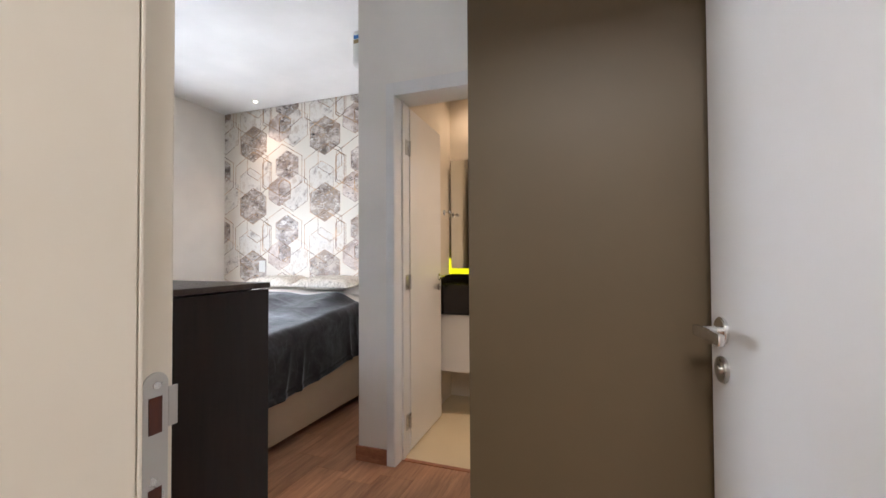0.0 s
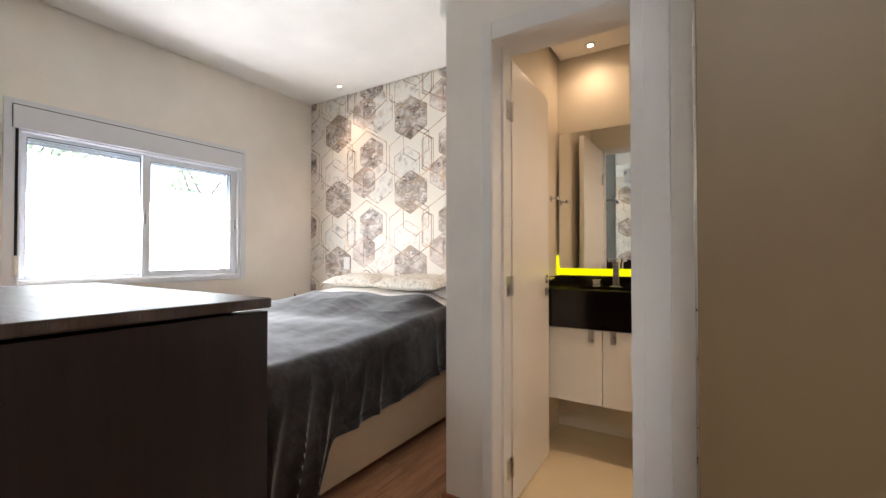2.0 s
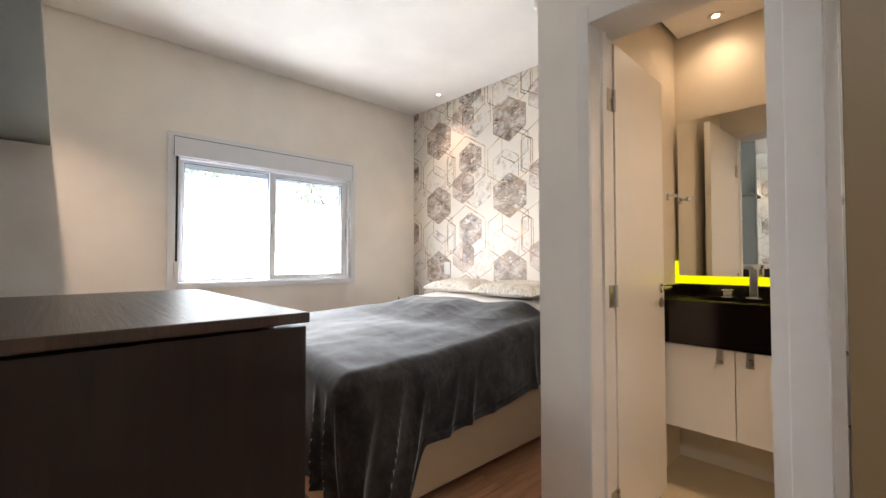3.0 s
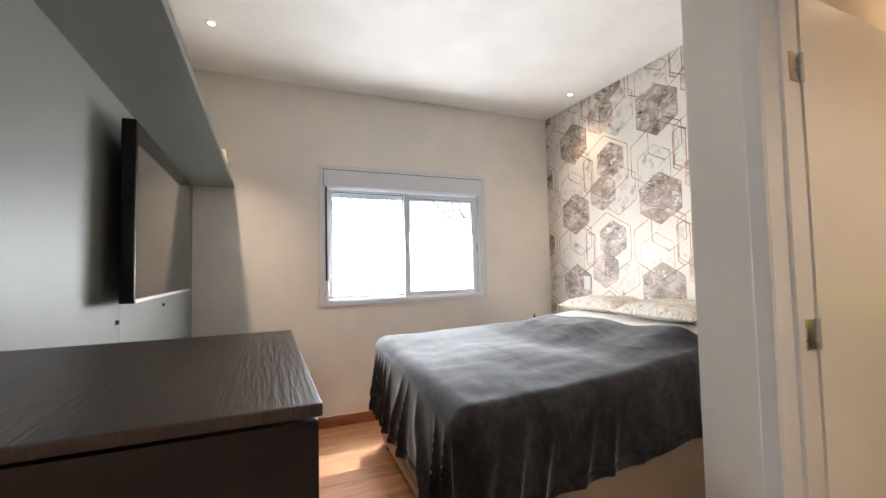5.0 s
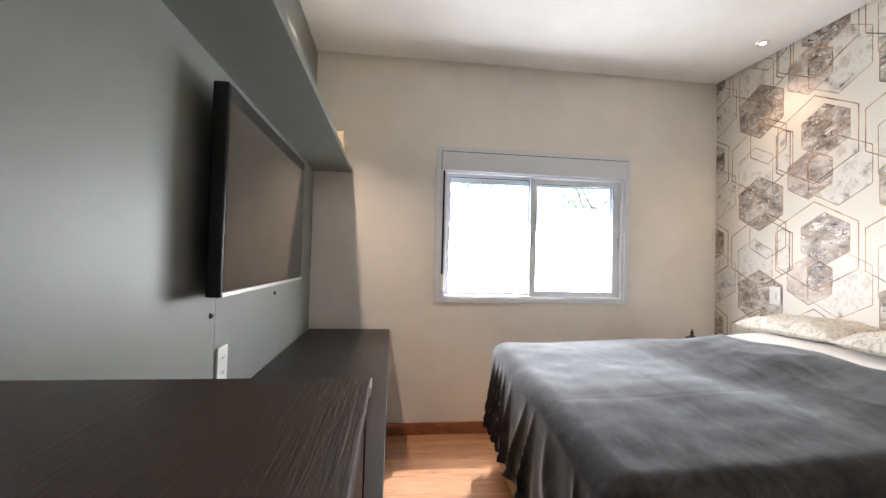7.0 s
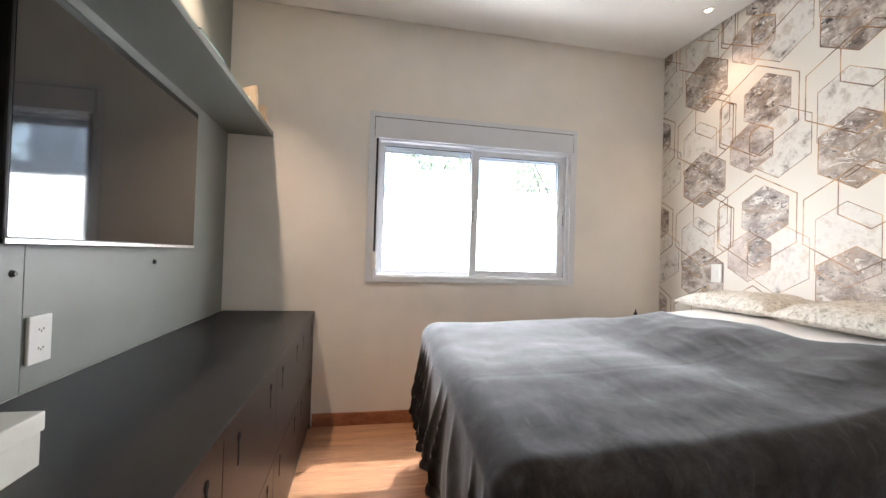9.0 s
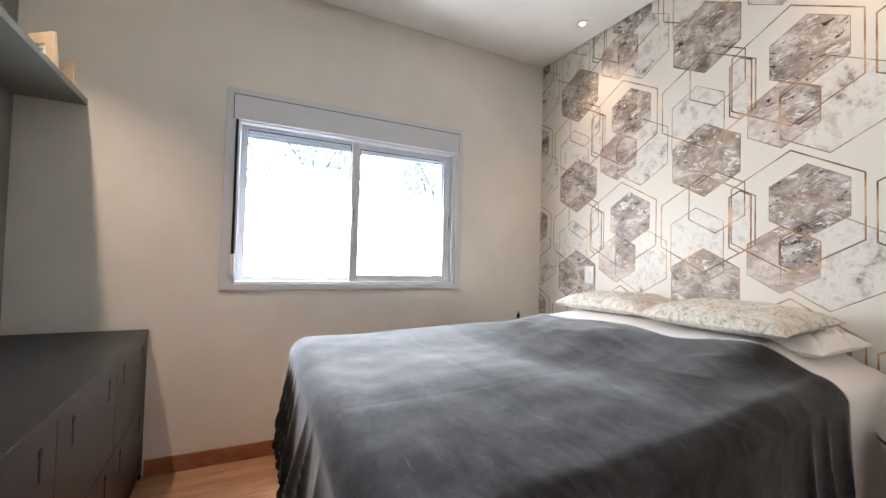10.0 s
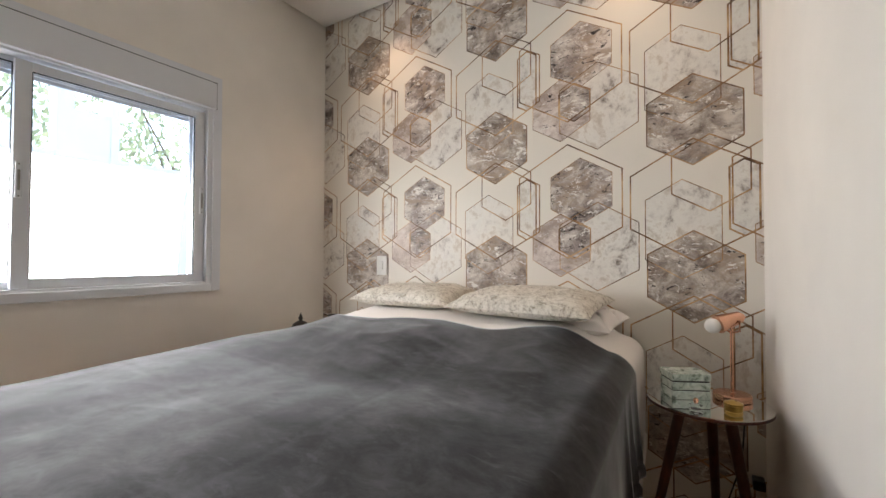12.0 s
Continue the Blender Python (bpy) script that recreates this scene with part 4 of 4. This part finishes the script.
M_BEIGE_FRAME = plain("pale_wood_frame", hexcol(188, 172, 150), 0.5, 0.4, 0.1, 20)
n_photo = Nodes("photo_print")
n_photo.base(n_photo.ramp(n_photo.noise(n_photo.coords(), 18, 3, 0.6, 1.0), [(0.40, hexcol(30, 44, 26)), (0.50, hexcol(110, 120, 92)), (0.56, hexcol(225, 222, 212))]), 0.2)
M_PHOTO = n_photo.mat
picture_frame(-2.93, 0.80, 0.17, 0.17, 6, 52, "square pale wooden picture frame standing on the shelf end")
picture_frame(-3.10, 0.83, 0.10, 0.13, 4, 60, "small pale picture frame standing on the shelf end")
for k, (x, yy, w, d, h, col, lab) in enumerate(((-2.16, 0.80, 0.30, 0.15, 0.022, (52, 56, 62), "dark grey hardback book lying on the shelf"), (-2.14, 0.80, 0.27, 0.14, 0.018, (120, 156, 150), "pale teal book lying on another book"), (-1.72, 0.79, 0.26, 0.16, 0.028, (196, 150, 92), "ochre book lying on the shelf"))):
    z = 1.905 + (0.022 if k == 1 else 0)
    bk = thing("book", (x, yy, z), lab, "book", "books on the shelf")
    part("cover", boxes(((x - w / 2, yy - d / 2, z), (x + w / 2, yy + d / 2, z + 0.003)), ((x - w / 2, yy - d / 2, z + h - 0.003), (x + w / 2, yy + d / 2, z + h)), ((x - w / 2, yy - d / 2, z + 0.003), (x - w / 2 + 0.003, yy + d / 2, z + h - 0.003))), plain("book_cloth", hexcol(*col), 0.6), bk)
    part("pages", box((x - w / 2 + 0.004, yy - d / 2 + 0.003, z + 0.003), (x + w / 2 - 0.004, yy + d / 2 - 0.003, z + h - 0.003)), M_WHITEBOX, bk, "white page block")
solid("candle_holder", lathe([(0.035, 0), (0.037, 0.004), (0.012, 0.012), (0.012, 0.05), (0.03, 0.06), (0.032, 0.09), (0.028, 0.092)], (-1.45, 0.80, 1.905)), M_COPPER, "small copper candle holder on the shelf", "candle holder", smooth=True)

# ---- things round the bed ----
switch = thing("wall_switch", (-2.672, YN, 1.08), "white switch plate on the patterned wallpaper above the bed", "switch")
part("plate", box((-2.712, YN - 0.009, 1.025), (-2.632, YN - 0.0005, 1.145), bevel=0.003), M_WHITEPL, switch)
part("rocker", box((-2.684, YN - 0.013, 1.060), (-2.660, YN - 0.008, 1.110), bevel=0.002), M_WHITEPL, switch)
urn = thing("lidded_urn", (-3.03, 3.43, TBH), "small dark bronze lidded urn on the corner bedside table", "ornament")
part("bowl", lathe([(0.020, 0), (0.022, 0.006), (0.012, 0.014), (0.034, 0.035), (0.050, 0.065), (0.052, 0.080), (0.046, 0.084)], (-3.03, 3.43, TBH)), M_DARKOBJ, urn, "", True)
part("lid", lathe([(0.047, 0.085), (0.046, 0.092), (0.030, 0.104), (0.012, 0.112), (0.010, 0.120), (0.015, 0.127), (0.010, 0.136), (0.004, 0.150), (0.002, 0.160)], (-3.03, 3.43, TBH)), M_DARKOBJ, urn, "", True)
cup = thing("dark_candle_jar", (-2.84, 3.52, TBH), "short dark glass candle jar on the corner bedside table", "candle")
part("jar", lathe([(0.034, 0), (0.038, 0.005), (0.038, 0.150), (0.034, 0.152), (0.033, 0.140)], (-2.84, 3.52, TBH)), M_DARKOBJ, cup, "", True)

jewel = thing("jewellery_box", (-1.030, 3.490, TBH), "mirrored glass jewellery box with dark edges on the mirror-topped table", "box")
jewel.rotation_euler[2] = radians(27)
jb = Vector((-1.030, 3.490, TBH))
n_mg = Nodes("marbled_glass")
n_mg.base(n_mg.ramp(n_mg.noise(n_mg.coords(), 26, 5, 0.65, 1.2), [(0.36, hexcol(112, 122, 112)), (0.46, hexcol(178, 190, 180)), (0.60, hexcol(206, 214, 206))]), 0.1)
M_MARBLEGLASS = n_mg.mat
part("tray", box(jb + Vector((-0.064, -0.048, 0.001)), jb + Vector((0.064, 0.048, 0.030)), bevel=0.001), M_MARBLEGLASS, jewel)
part("dark_edge", box(jb + Vector((-0.062, -0.046, 0.027)), jb + Vector((0.062, 0.046, 0.034))), M_BLACK, jewel, "black edge line")
part("tray", box(jb + Vector((-0.064, -0.048, 0.034)), jb + Vector((0.064, 0.048, 0.060)), bevel=0.001), M_MARBLEGLASS, jewel)
part("dark_edge", box(jb + Vector((-0.062, -0.046, 0.060)), jb + Vector((0.062, 0.046, 0.067))), M_BLACK, jewel, "black edge line")
part("lid", box(jb + Vector((-0.066, -0.050, 0.066)), jb + Vector((0.066, 0.050, 0.090)), bevel=0.002), M_MARBLEGLASS, jewel)

lx, ly = -0.886, 3.535
lamp_ob = thing("table_lamp", (lx, ly, TBH), "copper table lamp with a tilted cone shade and a bare bulb", "lamp")
part("base", lathe([(0.055, 0), (0.059, 0.003), (0.059, 0.018), (0.055, 0.022), (0.010, 0.024), (0.008, 0.028)], (lx, ly, TBH), segments=48), M_COPPER, lamp_ob, "", True)
part("stem", tube((lx, ly, TBH + 0.022), (lx, ly, TBH + 0.252), 0.0055), M_COPPER, lamp_ob, "", True)
yoke = wire([(lx - 0.022, ly + 0.020, TBH + 0.280), (lx - 0.022, ly + 0.020, TBH + 0.244), (lx + 0.0, ly, TBH + 0.232), (lx + 0.022, ly - 0.020, TBH + 0.244), (lx + 0.022, ly - 0.020, TBH + 0.280)], 0.004)
part("yoke", yoke, M_COPPER, lamp_ob, "", True)
hd = Vector((lx - 0.005, ly - 0.005, TBH + 0.278))
way = Vector((-0.80, -0.45, -0.32)).normalized()
shade = tube(hd - way * 0.035, hd + way * 0.045, 0.020, 0.033, segments=32)
shade = tube(hd - way * 0.048, hd - way * 0.035, 0.011, 0.020, shade, segments=32)
part("shade", shade, M_COPPER, lamp_ob, "", True)
bulb = bmesh.new()
bmesh.ops.create_uvsphere(bulb, u_segments=24, v_segments=16, radius=0.026)
bulb.transform(Matrix.Translation(hd + way * 0.062))
part("bulb", bulb, M_WHITEPL, lamp_ob, "white opal bulb", True)
cable = wire([(lx + 0.03, ly + 0.05, TBH - 0.03), (lx + 0.045, ly + 0.12, 0.55), (lx + 0.04, ly + 0.15, 0.42), (lx + 0.02, ly + 0.16, 0.30), (lx - 0.01, ly + 0.17, 0.19), (lx + 0.03, ly + 0.18, 0.14), (lx + 0.085, ly + 0.19, 0.15)], 0.003)
cable = box((lx + 0.012, ly + 0.145, 0.33), (lx + 0.040, ly + 0.170, 0.39), cable, 0.004)
solid("lamp_cable", cable, M_BLACK, "black lamp cable with an inline switch hanging behind the table", "cable", smooth=True)
solid("plug", boxes(((-0.815, YN - 0.060, 0.265), (-0.775, YN - 0.001, 0.300)), bevel=0.006), M_BLACK, "black plug in the papered wall beside the bedside table", "plug")
pot = thing("brass_pot", (-0.893, 3.36, TBH), "small brass trinket pot on the mirror-topped table", "trinket pot")
part("body", lathe([(0.024, 0.001), (0.026, 0.004), (0.026, 0.012), (0.024, 0.014), (0.026, 0.016), (0.026, 0.030), (0.024, 0.032)], (-0.893, 3.36, TBH)), M_BRASS, pot, "", True)
part("lid", lathe([(0.027, 0.033), (0.027, 0.038), (0.012, 0.044), (0.004, 0.046)], (-0.893, 3.36, TBH)), M_BRASS, pot, "", True)
flask = thing("perfume_bottle", (-0.995, 3.355, TBH), "tiny glass perfume bottle with a copper stopper on the mirrored table", "perfume bottle")
part("bottle", lathe([(0.016, 0.001), (0.019, 0.004), (0.019, 0.014), (0.008, 0.018)], (-0.995, 3.355, TBH)), M_GLASS, flask, "", True)
part("stopper", lathe([(0.005, 0.019), (0.008, 0.025), (0.008, 0.031), (0.004, 0.036)], (-0.995, 3.355, TBH)), M_COPPER, flask, "", True)

hook = thing("robe_hook", (XBL, 3.525, 1.535), "chrome robe hook on the cream bathroom wall", "hook")
part("plate", box((XBL, 3.505, 1.515), (XBL + 0.006, 3.545, 1.555), bevel=0.002), M_CHROME, hook)
part("arm", boxes(((XBL + 0.006, 3.518, 1.530), (XBL + 0.050, 3.532, 1.544)), ((XBL + 0.040, 3.505, 1.525), (XBL + 0.052, 3.545, 1.549)), bevel=0.002), M_CHROME, hook)


def towel():
    bm = bmesh.new()
    grid = {}
    for i in range(19):
        for j in range(25):
            u, v = i / 18, j / 24
            w = 0.05 + 0.20 * smooth(0, 0.5, v)
            x = -0.535 + 0.012 * math.sin(u * 19 + v * 2) * (0.4 + v) + 0.004 * noise.noise(Vector((u * 5, v * 4, 1)))
            grid[i, j] = bm.verts.new((x, 3.02 + (u - 0.5) * w, 1.70 - 0.78 * v + 0.02 * math.cos(u * 6)))
    for i in range(18):
        for j in range(24):
            bm.faces.new((grid[i, j], grid[i + 1, j], grid[i + 1, j + 1], grid[i, j + 1]))
    ob = solid("bathrobe", bm, M_SHEET, "cream cotton bathrobe hanging behind the open bathroom door", "bathrobe", smooth=True)
    ob.modifiers.new("thickness", "SOLIDIFY").thickness = 0.008
    solid("robe_hook", tube((-0.57, 3.02, 1.69), (-0.52, 3.02, 1.70), 0.006), M_CHROME, "chrome hook on the cream bathroom wall behind the door", "hook")


towel()

# ---- outside ----
structure("ground", box((-60, -60, -0.35), (60, 60, -0.25)), M_CORK, "grey ground")
structure("garden_wall", boxes(((-5.6, -6, -0.25), (-5.45, 2.95, 2.0)), ((-5.6, 3.38, -0.25), (-5.45, 12, 2.0))), M_OUTWALL, "white rendered garden wall")
structure("garden_pillar", boxes(((-5.62, 2.95, -0.25), (-5.43, 3.06, 4.2)), ((-5.60, 3.06, -0.25), (-5.45, 3.32, 2.38)), ((-5.62, 3.32, -0.25), (-5.43, 3.38, 4.2))), M_OUTWALL, "two tall white rendered pillars with a lower wall between")
structure("garden_shed", boxes(((-6.6, 2.0, 2.22), (-5.75, 2.92, 2.26)), ((-6.5, 2.1, -0.25), (-5.85, 2.84, 2.22))), M_OUTWALL, "white rendered shed behind the garden wall")


def tree(x, y, h, r, seed):
    rng = random.Random(seed)
    ob = thing("tree", (x, y, -0.25), "leafy green tree behind the white garden wall", "tree", "trees behind the garden wall")
    bm = tube((x, y, -0.25), (x + 0.1, y, h * 0.55), 0.09, 0.05, segments=10)
    ends = []
    for k in range(9):
        a, up = rng.uniform(0, 6.28), rng.uniform(0.4, 0.95)
        end = (x + r * 0.7 * math.cos(a) * rng.uniform(0.4, 1), y + r * 0.7 * math.sin(a) * rng.uniform(0.4, 1), h * up)
        bm = tube((x + 0.08, y, h * rng.uniform(0.3, 0.55)), end, 0.025, 0.008, bm, segments=7)
        ends.append(Vector(end))
    part("trunk", bm, M_BARK, ob)
    verts, faces = [], []
    for k in range(1900):
        c = rng.choice(ends)
        v = Vector([rng.gauss(0, 1) for _ in range(3)])
        v = v.normalized() * (r * 0.42 * rng.random() ** 0.45)
        p = c + v * Vector((1, 1, 0.7)).length / 1.6
        s = rng.uniform(0.04, 0.085)
        q = Euler((rng.uniform(0, 3), rng.uniform(0, 3), rng.uniform(0, 6))).to_matrix()
        i = len(verts)
        verts += [p + q @ Vector(w) for w in ((-s, 0, 0), (0, -s * 0.5, 0), (s, 0, 0), (0, s * 0.5, 0))]
        faces.append((i, i + 1, i + 2, i + 3))
    mesh = bpy.data.meshes.new("crown")
    mesh.from_pydata([v - ORIGIN[ob] for v in verts], [], faces)
    mesh.materials.append(M_LEAVES)
    crown = new("crown", mesh)
    crown.parent = ob
    ORIGIN[crown] = ORIGIN[ob]


for k, (tx, ty, th, trad) in enumerate(((-9.5, 0.2, 5.0, 2.2), (-10.5, 3.2, 5.5, 2.4), (-9.0, 5.6, 4.6, 1.8), (-12.0, 8.5, 6.0, 2.6), (-9.5, -3.2, 5.2, 2.2))):
    tree(tx, ty, th, trad, 11 + k)

# ---- floor boards ----
boards = new("floor")
tagged(boards, "warm oak laminate boards", "", "", "structure")
rng = random.Random(4)
BOARD_W, BOARD_L = 0.192, 1.28


def board_mesh(width, length):
    bm = box((0.0006, 0.0006, -0.010), (width - 0.0006, length - 0.0006, 0.0), bevel=0.0008, segments=1)
    return finish("plank", bm, M_FLOOR)


full = board_mesh(BOARD_W, BOARD_L)


def lay(x, width, y, y_end):
    while y < y_end - 0.01:
        length = min(BOARD_L, y_end - y)
        whole = abs(length - BOARD_L) < 1e-6 and abs(width - BOARD_W) < 1e-6
        ob = new("plank", full if whole else board_mesh(width, length))
        ob.location = (x, y, 0)
        ob.parent = boards
        y += BOARD_L


x = XW
while x < 1.70 - 0.01:
    width = min(BOARD_W, 1.70 - x)
    first = YS if x + width < EX0 - 0.2 else -2.2
    start = first + rng.uniform(0.25, 1.2)
    if x + width > -0.7 and first > 0:
        lay(max(x, -0.7), x + width - max(x, -0.7), -2.2, YS - 0.17)
    lay(x, width, first, start)
    if x + width < XP + 0.05:
        lay(x, width, start, YN)
    else:
        lay(x, width, start, YBI - 0.08)
        if x < XP + 0.04:
            lay(x, XP + 0.05 - x, YBI - 0.08, YN)
    x += BOARD_W
